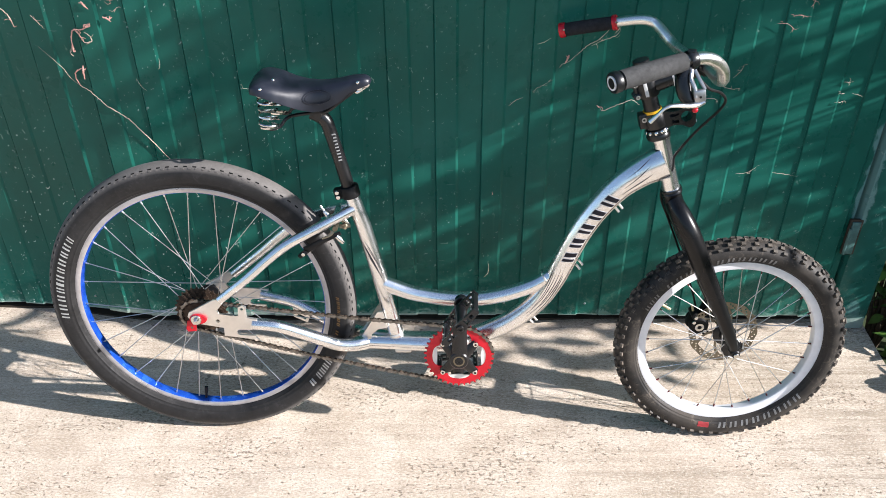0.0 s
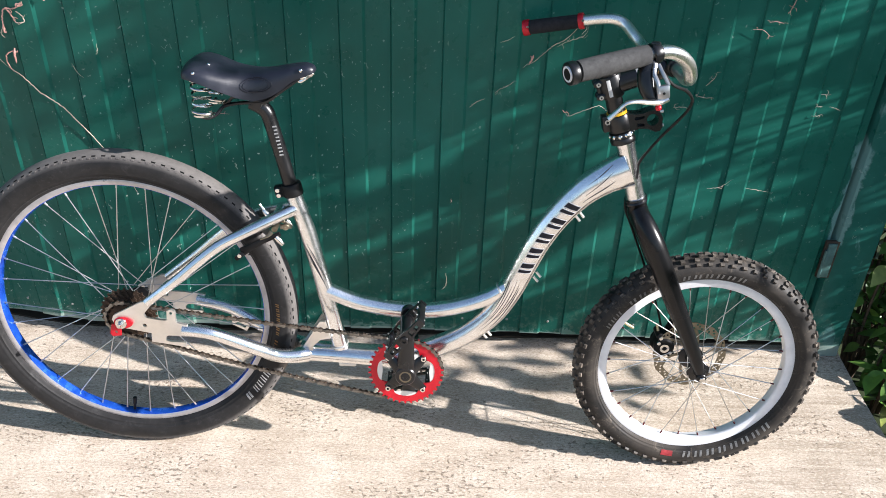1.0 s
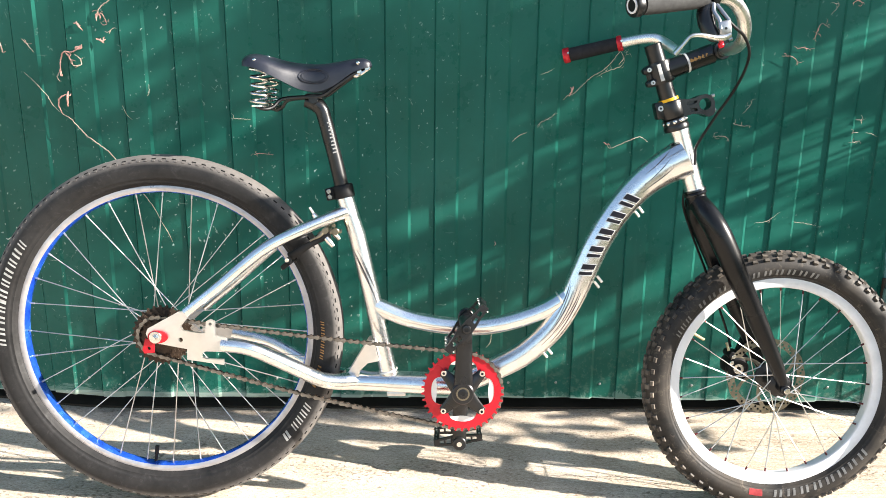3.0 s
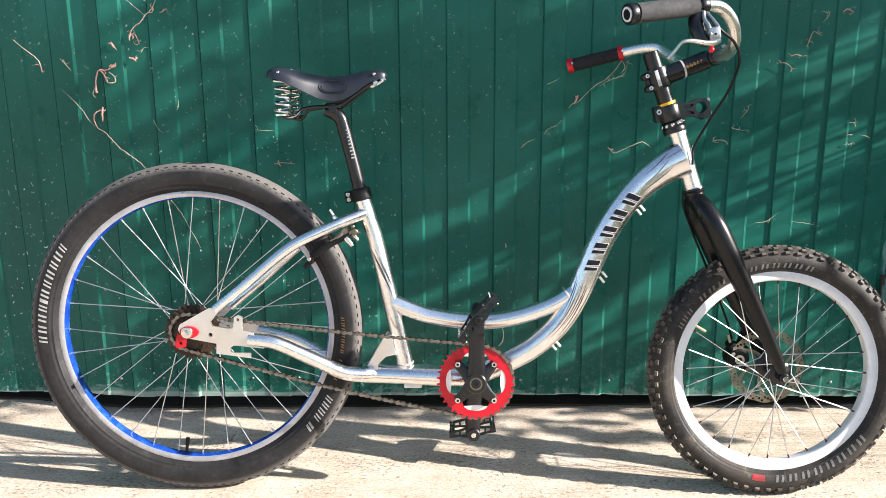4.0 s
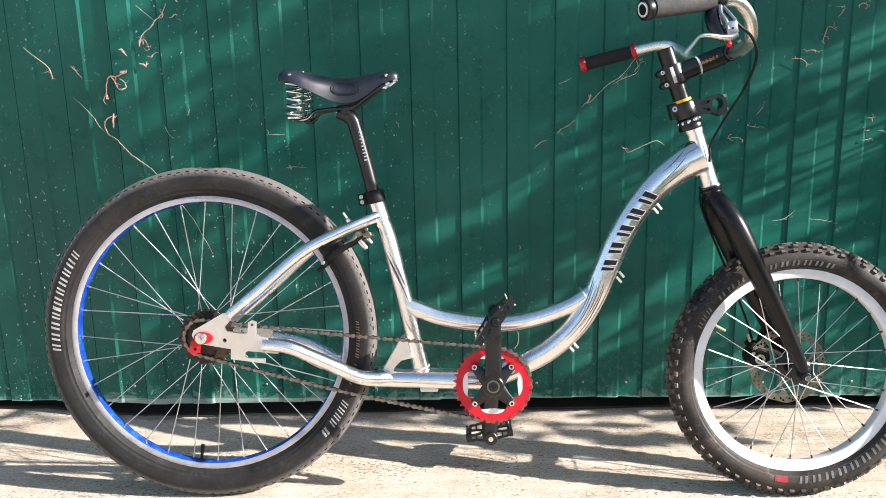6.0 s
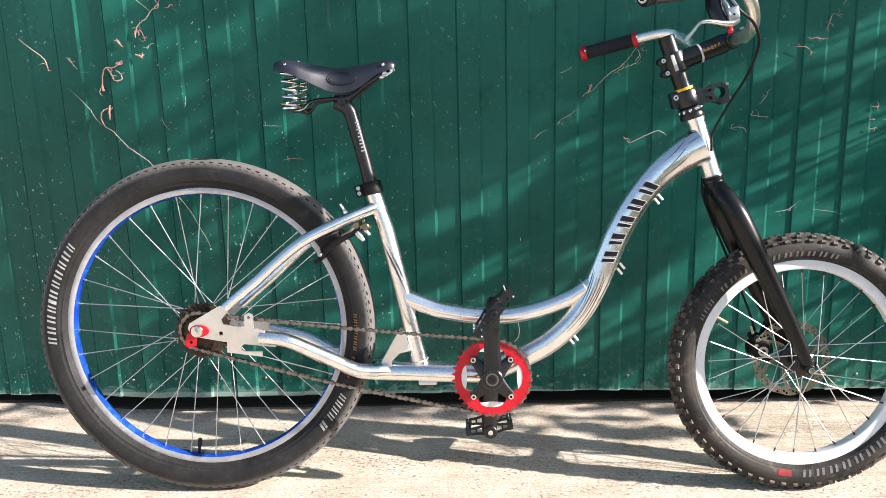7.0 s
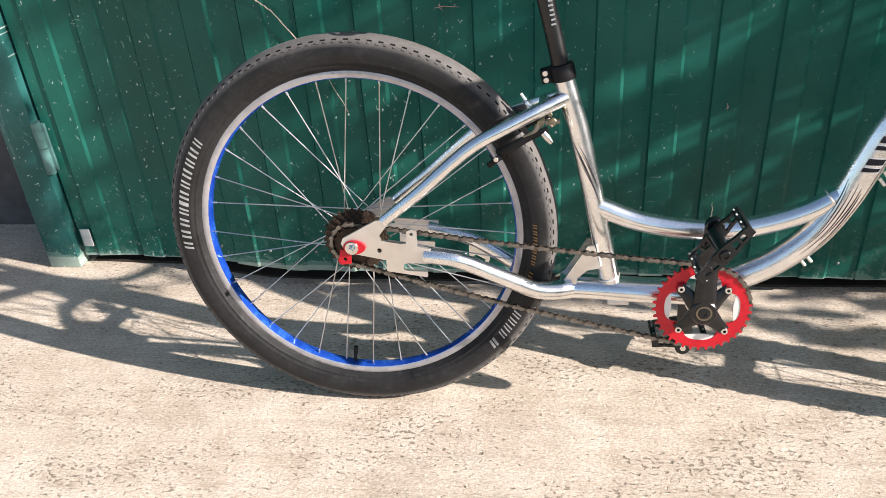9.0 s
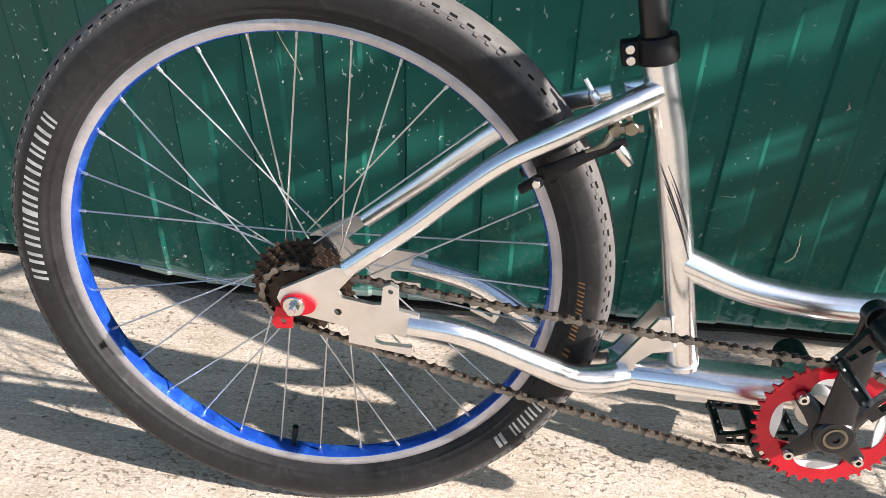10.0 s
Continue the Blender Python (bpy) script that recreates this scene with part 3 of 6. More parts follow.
def tyre(name, c, R, a, knob, parent, mat, deep=1.0, n=96):
    """The casing: a round section from bead to bead."""
    bm = bmesh.new()
    rc = R - knob - a
    prof = []
    for k in range(69):
        d = -153 + k * 306 / 68
        f = radians(d)
        b = a + max(0.0011 * math.exp(-((abs(d) - at) / 2.6) ** 2) for at in (116, 130))
        prof.append((rc + b * math.cos(f) * (1.0 if abs(f) < math.pi / 2 else deep), b * 1.02 * math.sin(f)))
    prof += [(prof[-1][0], 0.004), (prof[0][0], -0.004)]
    lathe(bm, P(*c), prof, n, closed=True)
    return part(name, bm, mat, parent, smooth=50)


def knobs(name, c, R, a, knob, rows, parent, mat):
    """Tread blocks, each a small chamfered block on the casing."""
    verts, faces = [], []
    rc = R - knob - a
    for phi, count, shift, along, across, h in rows:
        f = radians(phi)
        for k in range(count):
            th = (k + shift) * math.tau / count
            er = Vector((math.cos(th), 0, math.sin(th)))
            et = Vector((-math.sin(th), 0, math.cos(th)))
            ew = Vector((0, -1, 0))
            nrm = math.cos(f) * er + math.sin(f) * ew
            tan = -math.sin(f) * er + math.cos(f) * ew
            base = P(*c) + rc * er + (a - 0.001) * nrm
            j = len(verts)
            for lift, sc in ((0, 1.12), (h + 0.001, 0.9)):
                for sx, sy in ((-1, -1), (1, -1), (1, 1), (-1, 1)):
                    verts.append(base + lift * nrm + sc * (sx * along / 2 * et + sy * across / 2 * tan))
            faces += [(j + 4, j + 5, j + 6, j + 7)] + [(j + i, j + (i + 1) % 4, j + 4 + (i + 1) % 4, j + 4 + i) for i in range(4)]
    me = bpy.data.meshes.new(name)
    me.from_pydata(verts, [], faces)
    me.materials.append(mat)
    ob = new(name, me)
    ob.parent = parent
    return tagged(ob, "rows of small moulded rubber tread blocks", kind="stuff")


def spokes(c, r_rim, count, flange, parent, nipple_mat, cross=3, phase=0.0):
    """One mesh for each way a spoke runs, then placed round the hub."""
    per = count // 2
    step = math.tau / per
    for side, (w_hub, r_hub) in zip((1, -1), flange):
        for way in (1, -1):
            bm = bmesh.new()
            a = way * cross * step
            hub = P(r_hub, 0, w_hub + 0.002 * way)
            rim = P(r_rim * math.cos(a), r_rim * math.sin(a), 0.003 * side)
            sweep(bm, [hub, rim], 0.00105, 6)
            me = mesh_of("spoke", bm, STEEL)
            nb = bmesh.new()
            d = (hub - rim).normalized()
            sweep(nb, [rim - d * 0.004, rim + d * 0.008], 0.0019, 8)
            nme = mesh_of("nipple", nb, nipple_mat)
            for k in range(per // 2):
                ang = (2 * k + (0 if way > 0 else 1) + (0.5 if side < 0 else 0)) * step + phase
                m = Matrix.Translation(P(*c)) @ Matrix.Rotation(-ang, 4, "Y")
                for nm, data in (("spoke", me), ("nipple", nme)):
                    o = new(nm, data)
                    o.parent = parent
                    o.matrix_basis = m


def letters(name, c, r, w, widths, a0, a1, height, parent, mat, label, lean=0.25):
    """Plain bars that stand for lettering on a sidewall, along the arc from a0 to a1 degrees: two thin bars for a wide character, one for a narrow one."""
    total = sum(x for x, _ in widths)
    pos = 0.0
    for wd, ink in widths:
        strokes = () if not ink else ((0.14, 0.33), (0.56, 0.75)) if wd > 0.55 and ink < 2 else ((0.12, 0.80),)
        for lo, hi in strokes:
            bm = bmesh.new()
            grid = []
            for i in range(3):
                row = []
                for j in range(4):
                    s = (pos + wd * (lo + (hi - lo) * i / 2)) / total
                    q = j / 3 - 0.5
                    rr = r + q * height
                    ang = radians(a0 + (a1 - a0) * s) + lean * q * height / r * (1 if a1 > a0 else -1)
                    row.append(bm.verts.new(P(c[0] + rr * math.cos(ang), c[1] + rr * math.sin(ang), w(rr))))
                grid.append(row)
            for i in range(2):
                for j in range(3):
                    bm.faces.new((grid[i][j], grid[i + 1][j], grid[i + 1][j + 1], grid[i][j + 1]))
            bmesh.ops.solidify(bm, geom=bm.faces[:], thickness=0.0004)
            part(name, bm, mat, parent, label)
        pos += wd


def casing_w(R, a, knob, deep=1.0):
    rc = R - knob - a
    return lambda r: 1.02 * math.sqrt(max(0.0, a * a - ((r - rc) / (1.0 if r > rc else deep)) ** 2)) + 0.0005


def settle(wheel):
    """The loaded tyre lies flat on the slab where it touches it."""
    m = bike.matrix_basis @ wheel.matrix_basis
    back = m.inverted()
    for ob in wheel.children:
        if ob.name.startswith(("tyre", "tread")):
            for v in ob.data.vertices:
                p = m @ v.co
                if p.z < 0.0004:
                    v.co = back @ Vector((p.x, p.y, 0.0004))


def rear_wheel():
    bm = bmesh.new()
    c = P(*REAR)
    for s in (1, -1):
        lathe(bm, c, [(0.2925, 0.0100 * s), (0.2925, 0.0122 * s), (0.2905, 0.0134 * s), (0.2895, 0.0128 * s), (0.2870, 0.0133 * s), (0.2845, 0.0134 * s), (0.2820, 0.0130 * s), (0.2805, 0.0124 * s), (0.2792, 0.0119 * s), (0.2782, 0.0114 * s)], 96)
    wheel = part("rear_wheel", bm, RIM_GREY, bike, "silver rim with worn brake track", 30)
    bm = bmesh.new()
    lathe(bm, c, [(0.2784, -0.0115), (0.2772, -0.0108), (0.2752, -0.004), (0.2752, 0.004), (0.2772, 0.0108), (0.2784, 0.0115), (0.2805, 0.0)], 96, closed=True)
    part("rim_well", bm, BLUE, wheel, "bright blue painted inner rim", 30)
    tyre("tyre", REAR, REAR_R, 0.0275, 0.0015, wheel, RUBBER, 1.28)
    bm = bmesh.new()
    rcr = REAR_R - 0.0015 - 0.0275
    cap = [(rcr + (0.0275 + lift) * math.cos(f), 1.02 * (0.0275 + lift) * math.sin(f)) for f, lift in [(radians(-56), -0.001)] + [(radians(-50 + 5 * k), 0.0008) for k in range(21)] + [(radians(56), -0.001)]]
    lathe(bm, c, cap, 96)
    part("tread", bm, RUBBER, wheel, "dusty worn slick tread", 50)
    # thin dark blocks on the tread stand in for shade in small grooves
    rows = [(f, 112, sh, 0.0090, 0.0033, 0.0011) for f, sh in ((45, 0.5), (-58, 0.5))]
    knobs("tread_groove", REAR, REAR_R, 0.0275, 0.0015, rows, wheel, GROOVE_SHADE)
    rows = [(f, 150, sh, 0.0050, 0.0030, 0.0015) for f, sh in ((54, 0.2), (-54, 0.7))]
    knobs("tread_shoulder", REAR, REAR_R, 0.0275, 0.0015, rows, wheel, RUBBER)
    wf = casing_w(REAR_R, 0.0275, 0.0015, 1.28)
    letters("print", REAR, 0.3165, wf, [(x, 1) for x in (1, 1.1, 1.1, 0.9, 0.5, 1.1, 0.9, 1.1, 0.9, 1.1, 0.8)], 185, 145, 0.0165, wheel, PRINT, "pale plain bars of tyre print")
    letters("print", REAR, 0.315, wf, [(1, 1)] * 4 + [(0.6, 0), (0.5, 1), (0.5, 1)], 333, 317, 0.0160, wheel, PRINT, "pale plain bars of tyre print")
    letters("print", REAR, 0.309, wf, [(1, 1)] * 7 + [(0.8, 0)] + [(1.5, 1)] * 3, 5, -21, 0.009, wheel, PRINT_TAN, "tan plain bars of tyre print")
    bm = bmesh.new()
    lathe(bm, c, [(0.0001, -0.052), (0.011, -0.052), (0.014, -0.038), (0.026, -0.036), (0.026, -0.031), (0.013, -0.028), (0.012, 0.0), (0.013, 0.016), (0.028, 0.018), (0.028, 0.022), (0.014, 0.024), (0.0001, 0.024)], 32)
    sweep(bm, [c + P(0, 0, -0.078), c + P(0, 0, 0.084)], 0.0048, 12)
    part("hub", bm, BLACK, wheel, "dark hub with axle")
    for k in range(6):
        r, w = 0.058 - 0.0046 * k, 0.034 + 0.0050 * k
        bm = bmesh.new()
        teeth = round(math.tau * r / 0.0127)
        loop = []
        for i in range(teeth):
            for f, dr in ((0.0, -0.0030), (0.25, -0.0030), (0.40, 0.0014), (0.62, 0.0014), (0.77, -0.0030)):
                a = (i + f) * math.tau / teeth
                loop.append((REAR[0] + (r + dr) * math.cos(a), REAR[1] + (r + dr) * math.sin(a)))
        plate(bm, loop, w, w + 0.0022, [ring_of(*REAR, 0.018, 20)])
        part("sprocket", bm, COG_M, wheel, "rust-brown toothed sprocket", 20)
    bm = bmesh.new()
    lathe(bm, c, [(0.0001, 0.024), (0.019, 0.024), (0.019, 0.064), (0.010, 0.066), (0.0001, 0.066)], 28)
    part("freewheel_body", bm, COG_M, wheel)
    bm = bmesh.new()
    a = radians(262.5)
    d = P(math.cos(a), math.sin(a))
    sweep(bm, [c + d * 0.278, c + d * 0.262, c + d * 0.259, c + d * 0.243], [0.003, 0.003, 0.0042, 0.0042], 10)
    part("valve", bm, BLACK_MATT, wheel, "black rubber valve with cap")
    spokes(REAR, 0.2765, 32, ((0.018, 0.0285), (-0.040, 0.0285)), wheel, STEEL)
    wheel.matrix_basis = Matrix.Translation(P(0.001, -0.0040)) @ turned(*REAR, 1.0, 1.6)
    settle(wheel)
    return wheel


def front_wheel():
    bm = bmesh.new()
    c = P(*FRONT)
    for s in (1, -1):
        lathe(bm, c, [(0.2125, 0.0115 * s), (0.2125, 0.0135 * s), (0.208, 0.0142 * s), (0.1970, 0.0135 * s), (0.1925, 0.0118 * s), (0.1910, 0.009 * s)], 88)
    lathe(bm, c, [(0.1911, -0.0092), (0.1903, 0), (0.1911, 0.0092), (0.194, 0.009), (0.194, -0.009)], 88, closed=True)
    wheel = part("front_wheel", bm, RIM_WHITE, bike, "wide silver-white rim", 30)
    tyre("tyre", FRONT, FRONT_R, 0.0275, 0.0045, wheel, RUBBER_F, 0.9)
    rows = [(10, 56, 0.0, 0.011, 0.0085, 0.0045), (-10, 56, 0.5, 0.011, 0.0085, 0.0045), (32, 56, 0.35, 0.010, 0.0085, 0.0045), (-32, 56, 0.85, 0.010, 0.0085, 0.0045), (54, 66, 0.05, 0.0095, 0.0062, 0.005), (-54, 66, 0.55, 0.0095, 0.0062, 0.005)]
    knobs("tread", FRONT, FRONT_R, 0.0275, 0.0045, rows, wheel, KNOB_R)
    wf = casing_w(FRONT_R, 0.0275, 0.0045)
    letters("print", FRONT, 0.2245, wf, [(1, 1)] * 8, 270, 325, 0.0135, wheel, PRINT_SOFT, "pale plain bars of tyre print", -0.2)
    letters("print", FRONT, 0.2245, wf, [(1, 2)], 257, 267, 0.0125, wheel, PRINT_RED, "red plain bar of tyre print", 0)
    letters("print", FRONT, 0.2245, wf, [(1, 1)] * 6, 73, 108, 0.0105, wheel, PRINT_DULL, "dull plain bars of tyre print", -0.2)
    letters("print", FRONT, 0.2245, wf, [(1, 1)] * 3 + [(0.8, 0)] + [(0.7, 1)] * 3, 120, 156, 0.0105, wheel, PRINT_DULL, "dull plain bars of tyre print", -0.2)
    bm = bmesh.new()
    lathe(bm, c, [(0.0001, -0.05), (0.010, -0.05), (0.018, -0.042), (0.021, -0.036), (0.027, -0.03), (0.027, -0.026), (0.014, -0.022), (0.0135, 0.024), (0.024, 0.028), (0.024, 0.032), (0.011, 0.036), (0.009, 0.05), (0.0001, 0.05)], 32)
    part("hub", bm, BLACK, wheel, "black disc hub")
    bm = bmesh.new()
    holes = []
    for k in range(72):
        a = k * math.tau / 72
        r = 0.0715 + 0.0040 * (k % 3 - 1)
        holes.append(ring_of(FRONT[0] + r * math.cos(a), FRONT[1] + r * math.sin(a), 0.0026, 7))
    wave = [(FRONT[0] + (0.0795 + 0.0012 * math.cos(12 * a)) * math.cos(a), FRONT[1] + (0.0795 + 0.0012 * math.cos(12 * a)) * math.sin(a)) for a in (k * math.tau / 96 for k in range(96))]
    plate(bm, wave, -0.0395, -0.0375, [ring_of(*FRONT, 0.0640, 60), *holes])
    for k in range(6):
        a = k * math.tau / 6
        pts = [P(FRONT[0] + r * math.cos(a + q), FRONT[1] + r * math.sin(a + q), -0.0385) for r, q in ((0.020, 0.0), (0.035, 0.12), (0.050, 0.3), (0.0655, 0.5))]
        sweep(bm, spline(pts, 4), [0.005, 0.0032, 0.003, 0.0045], 8, side=(0, 1, 0), flat=0.35)
    part("brake_disc", bm, DISC_M, wheel, "drilled steel brake disc", 25)
    bm = bmesh.new()
    a = radians(150)
    d = P(math.cos(a), math.sin(a))
    sweep(bm, [c + d * 0.189, c + d * 0.165], 0.003, 10)
    part("valve", bm, YELLOW_BRASS, wheel, "brass valve stem")
    spokes(FRONT, 0.1910, 28, ((0.032, 0.0225), (-0.030, 0.0255)), wheel, NIPPLE, 3, radians(-1.3))
    wheel.matrix_basis = Matrix.Translation(P(-0.002, 0.0015, 0.005)) @ turned(*FRONT, 2.0, 0)
    settle(wheel)
    return wheel


def bike_frame():
    bm = bmesh.new()
    sweep(bm, [P(-0.197, 0.626), P(-0.172, 0.545), P(-0.145, 0.432), P(-0.109, 0.262)], [0.0165, 0.0168, 0.0172, 0.0178], 28)
    body = part("frame", bm, ALU, bike, "polished bare aluminium seat tube")
    bm = bmesh.new()
    mt = spline([P(0.459, 0.702), P(0.418, 0.680), P(0.374, 0.645), P(0.332, 0.593), P(0.299, 0.537), P(0.274, 0.478), P(0.249, 0.418), P(0.214, 0.360), P(0.162, 0.311), P(0.110, 0.281), P(0.060, 0.258), P(0.045, 0.252)], 5)
    sweep(bm, mt, [0.039, 0.0325, 0.0285, 0.0265, 0.026, 0.0255, 0.025, 0.0245, 0.024, 0.0235, 0.023, 0.023], 32, side=(0, 1, 0), flat=0.86)
    part("main_tube", bm, ALU, body, "swooping polished aluminium down tube")
    bm = bmesh.new()
    sweep(bm, spline([P(-0.136, 0.405), P(-0.079, 0.382), P(-0.032, 0.371), P(0.027, 0.364), P(0.086, 0.366), P(0.145, 0.379), P(0.203, 0.402), P(0.250, 0.433)], 5), 0.0172, 28)
    part("step_tube", bm, ALU, body, "curved polished aluminium step-through tube")
    bm = bmesh.new()
    hd = (P(0.446, 0.753) - P(0.482, 0.641)).normalized()
    a, b = P(0.483, 0.638), P(0.4455, 0.756)
    sweep(bm, [a, a + hd * 0.006, a + hd * 0.0065, (a + b) / 2, b - hd * 0.0065, b - hd * 0.006, b], [0.0195, 0.0195, 0.018, 0.0175, 0.018, 0.0195, 0.0195], 32)
    part("head_tube", bm, ALU, body, "polished aluminium head tube")
    # box-section yoke from the crank shell back to the stays
    bm = bmesh.new()
    sweep(bm, [P(BB[0], BB[1], -0.036), P(BB[0], BB[1], 0.036)], 0.023, 32)
    part("crank_shell", bm, ALU_RAW, body, "aluminium bottom bracket shell")
    bm = bmesh.new()
    sweep(bm, spline([P(0.035, 0.246), P(-0.05, 0.247), P(-0.12, 0.250), P(-0.196, 0.252)], 5), [0.022, 0.0215, 0.021, 0.0205], 28, side=(0, 1, 0), flat=1.25)
    part("yoke_tube", bm, ALU, body, "stout polished aluminium tube behind the crank")
    bm = bmesh.new()
    box(bm, (-0.113, -0.014, 0.222), (-0.075, 0.014, 0.232), bevel=0.003)
    part("kickstand_plate", bm, ALU_RAW, body)
    STAYS = {
        1: ([(-0.192, 0.592, 0.008), (-0.233, 0.577, 0.030), (-0.290, 0.553, 0.053), (-0.336, 0.529, 0.063), (-0.377, 0.497, 0.072), (-0.424, 0.456, 0.080), (-0.486, 0.406, 0.084)],
            [(-0.421, 0.345, 0.082), (-0.372, 0.338, 0.079), (-0.328, 0.316, 0.068), (-0.280, 0.290, 0.058), (-0.240, 0.267, 0.046), (-0.205, 0.258, 0.032), (-0.180, 0.255, 0.018)]),
        -1: ([(-0.192, 0.592, -0.008), (-0.233, 0.575, -0.030), (-0.290, 0.550, -0.050), (-0.336, 0.522, -0.058), (-0.377, 0.487, -0.065), (-0.424, 0.444, -0.072), (-0.500, 0.380, -0.076)],
             [(-0.440, 0.326, -0.074), (-0.370, 0.312, -0.070), (-0.330, 0.296, -0.063), (-0.280, 0.270, -0.052), (-0.240, 0.255, -0.042), (-0.205, 0.250, -0.030), (-0.180, 0.250, -0.018)]),
    }
    for s in (1, -1):
        bm = bmesh.new()
        sweep(bm, spline([P(*p) for p in STAYS[s][0]], 5), [0.0125, 0.0115, 0.0112, 0.011, 0.0105, 0.010, 0.0095], 22, side=(0, 1, 0), flat=0.9)
        part("seat_stay", bm, ALU, body, "slim polished aluminium seat stay")
        bm = bmesh.new()
        sweep(bm, spline([P(*p) for p in STAYS[s][1]], 5), [0.0135, 0.0138, 0.014, 0.0145, 0.0150, 0.0165, 0.018], 22)
        part("chain_stay", bm, ALU, body, "bent polished aluminium chain stay")
        bm = bmesh.new()
        out = [(-0.561, 0.366), (-0.557, 0.376), (-0.498, 0.409), (-0.483, 0.411), (-0.478, 0.402), (-0.495, 0.381), (-0.491, 0.373), (-0.458, 0.368), (-0.449, 0.369), (-0.447, 0.391), (-0.439, 0.395), (-0.431, 0.391), (-0.431, 0.364), (-0.409, 0.359), (-0.411, 0.332), (-0.449, 0.333), (-0.456, 0.329), (-0.456, 0.321), (-0.449, 0.318), (-0.416, 0.317), (-0.416, 0.307), (-0.485, 0.3165), (-0.484, 0.337), (-0.538, 0.347), (-0.556, 0.354)]
        if s > 0:
            plate(bm, out, 0.0825, 0.0885, [ring_of(-0.4955, 0.355, 0.0042, 12), ring_of(-0.439, 0.386, 0.003, 10)])
        else:
            out = [(-0.572, 0.346), (-0.569, 0.356), (-0.514, 0.386), (-0.499, 0.386), (-0.495, 0.378), (-0.522, 0.354), (-0.515, 0.345), (-0.470, 0.343), (-0.421, 0.340), (-0.423, 0.312), (-0.461, 0.313), (-0.468, 0.309), (-0.468, 0.301), (-0.461, 0.298), (-0.430, 0.297), (-0.430, 0.285), (-0.497, 0.292), (-0.496, 0.315), (-0.550, 0.327), (-0.568, 0.334)]
            plate(bm, out, -0.080, -0.074, [ring_of(-0.508, 0.335, 0.0042, 12)])
        bmesh.ops.bevel(bm, geom=[e for e in bm.edges if len(e.link_faces) == 2 and e.calc_face_angle(0) > 1.0], offset=0.0008, segments=1, affect="EDGES")
        part("dropout", bm, ALU_RAW, body, "matt aluminium dropout plate with slots", 25)
        # gusset from yoke to seat tube
        bm = bmesh.new()
        w0, w1 = (0.014, 0.020) if s > 0 else (-0.020, -0.014)
        plate(bm, [(-0.205, 0.262), (-0.188, 0.274), (-0.150, 0.338), (-0.138, 0.338), (-0.128, 0.297), (-0.150, 0.292), (-0.166, 0.276), (-0.168, 0.262)], w0, w1)
        part("gusset", bm, ALU_RAW, body, "matt aluminium gusset plate", 25)
    # slotted bracket under the stay on the wall side
    bm = bmesh.new()
    plate(bm, [(-0.365, 0.294), (-0.326, 0.276), (-0.327, 0.262), (-0.333, 0.250), (-0.365, 0.266)], -0.074, -0.070, [[(-0.358, 0.270), (-0.352, 0.274), (-0.334, 0.264), (-0.337, 0.258)]])
    part("bracket", bm, ALU_RAW, body, "matt aluminium bracket with a slot", 25)
    # welds
    for c0, axis, r in ((P(-0.112, 0.272), P(-0.036, 0.17), 0.0185), (P(0.231, 0.421), P(0.04, 0.028), 0.0178)):
        bm = bmesh.new()
        ax = axis.normalized()
        x = Vector((0, 1, 0))
        y = ax.cross(x)
        pts = [c0 + (r + 0.0008 * math.sin(k * 7.1)) * (math.cos(k * math.tau / 40) * x + math.sin(k * math.tau / 40) * y) for k in range(40)]
        sweep(bm, pts, 0.0019, 8, closed=True)
        part("weld", bm, ALU_RAW, body, "rippled weld bead")
    # cable guides under the down tube
    for u, v in ((0.380, 0.602), (0.373, 0.594), (0.306, 0.464), (0.301, 0.453), (0.212, 0.317), (0.203, 0.310)):
        bm = bmesh.new()
        sweep(bm, [P(u - 0.006, v + 0.006, 0.004), P(u + 0.004, v - 0.006, 0.004)], 0.0028, 8)
        part("cable_guide", bm, ALU_RAW, body)
    # lettering stands as slanted plain bars; flourishes as fine dark lines
    def on_tube(s, q, lift=0.0):
        i = min(len(mt) - 2, int(s * (len(mt) - 1)))
        f = s * (len(mt) - 1) - i
        p = mt[i].lerp(mt[i + 1], f)
        t = (mt[i + 1] - mt[i]).normalized()
        nrm = Vector((0, -1, 0)).cross(t).normalized()
        r = float(np.interp(s, np.linspace(0, 1, 12), [0.039, 0.0325, 0.0285, 0.0265, 0.026, 0.0255, 0.025, 0.0245, 0.024, 0.0235, 0.023, 0.023])) + 0.0005 + lift
        return p + nrm * r * math.sin(q) + Vector((0, -1, 0)) * r * 0.86 * math.cos(q)
    for k in range(5):
        s0 = 0.209 + 0.0540 * k
        for a, b, lift, q0, q1, mat, text in (
            (0.0000, 0.0190, 0.0, -0.50, 0.52, PRINT_WHITE, "white outline under the lettering"), (0.0020, 0.0170, 0.0003, -0.46, 0.48, DECAL, "black slanted plain bar of lettering"),
            (0.0225, 0.0360, 0.0, -0.50, 0.52, PRINT_WHITE, "white outline under the lettering"), (0.0245, 0.0340, 0.0003, -0.46, 0.48, DECAL, "black slanted plain bar of lettering"),
        ):
            bm = bmesh.new()
            g = [[bm.verts.new(on_tube(s0 + a + (b - a) * i / 3 - 0.012 * (j / 4 - 0.5), q0 + (q1 - q0) * j / 4, lift)) for j in range(5)] for i in range(4)]
            for i in range(3):
                for j in range(4):
                    bm.faces.new((g[i][j], g[i + 1][j], g[i + 1][j + 1], g[i][j + 1]))
            bmesh.ops.solidify(bm, geom=bm.faces[:], thickness=0.0003)
            part("decal", bm, mat, body, text)
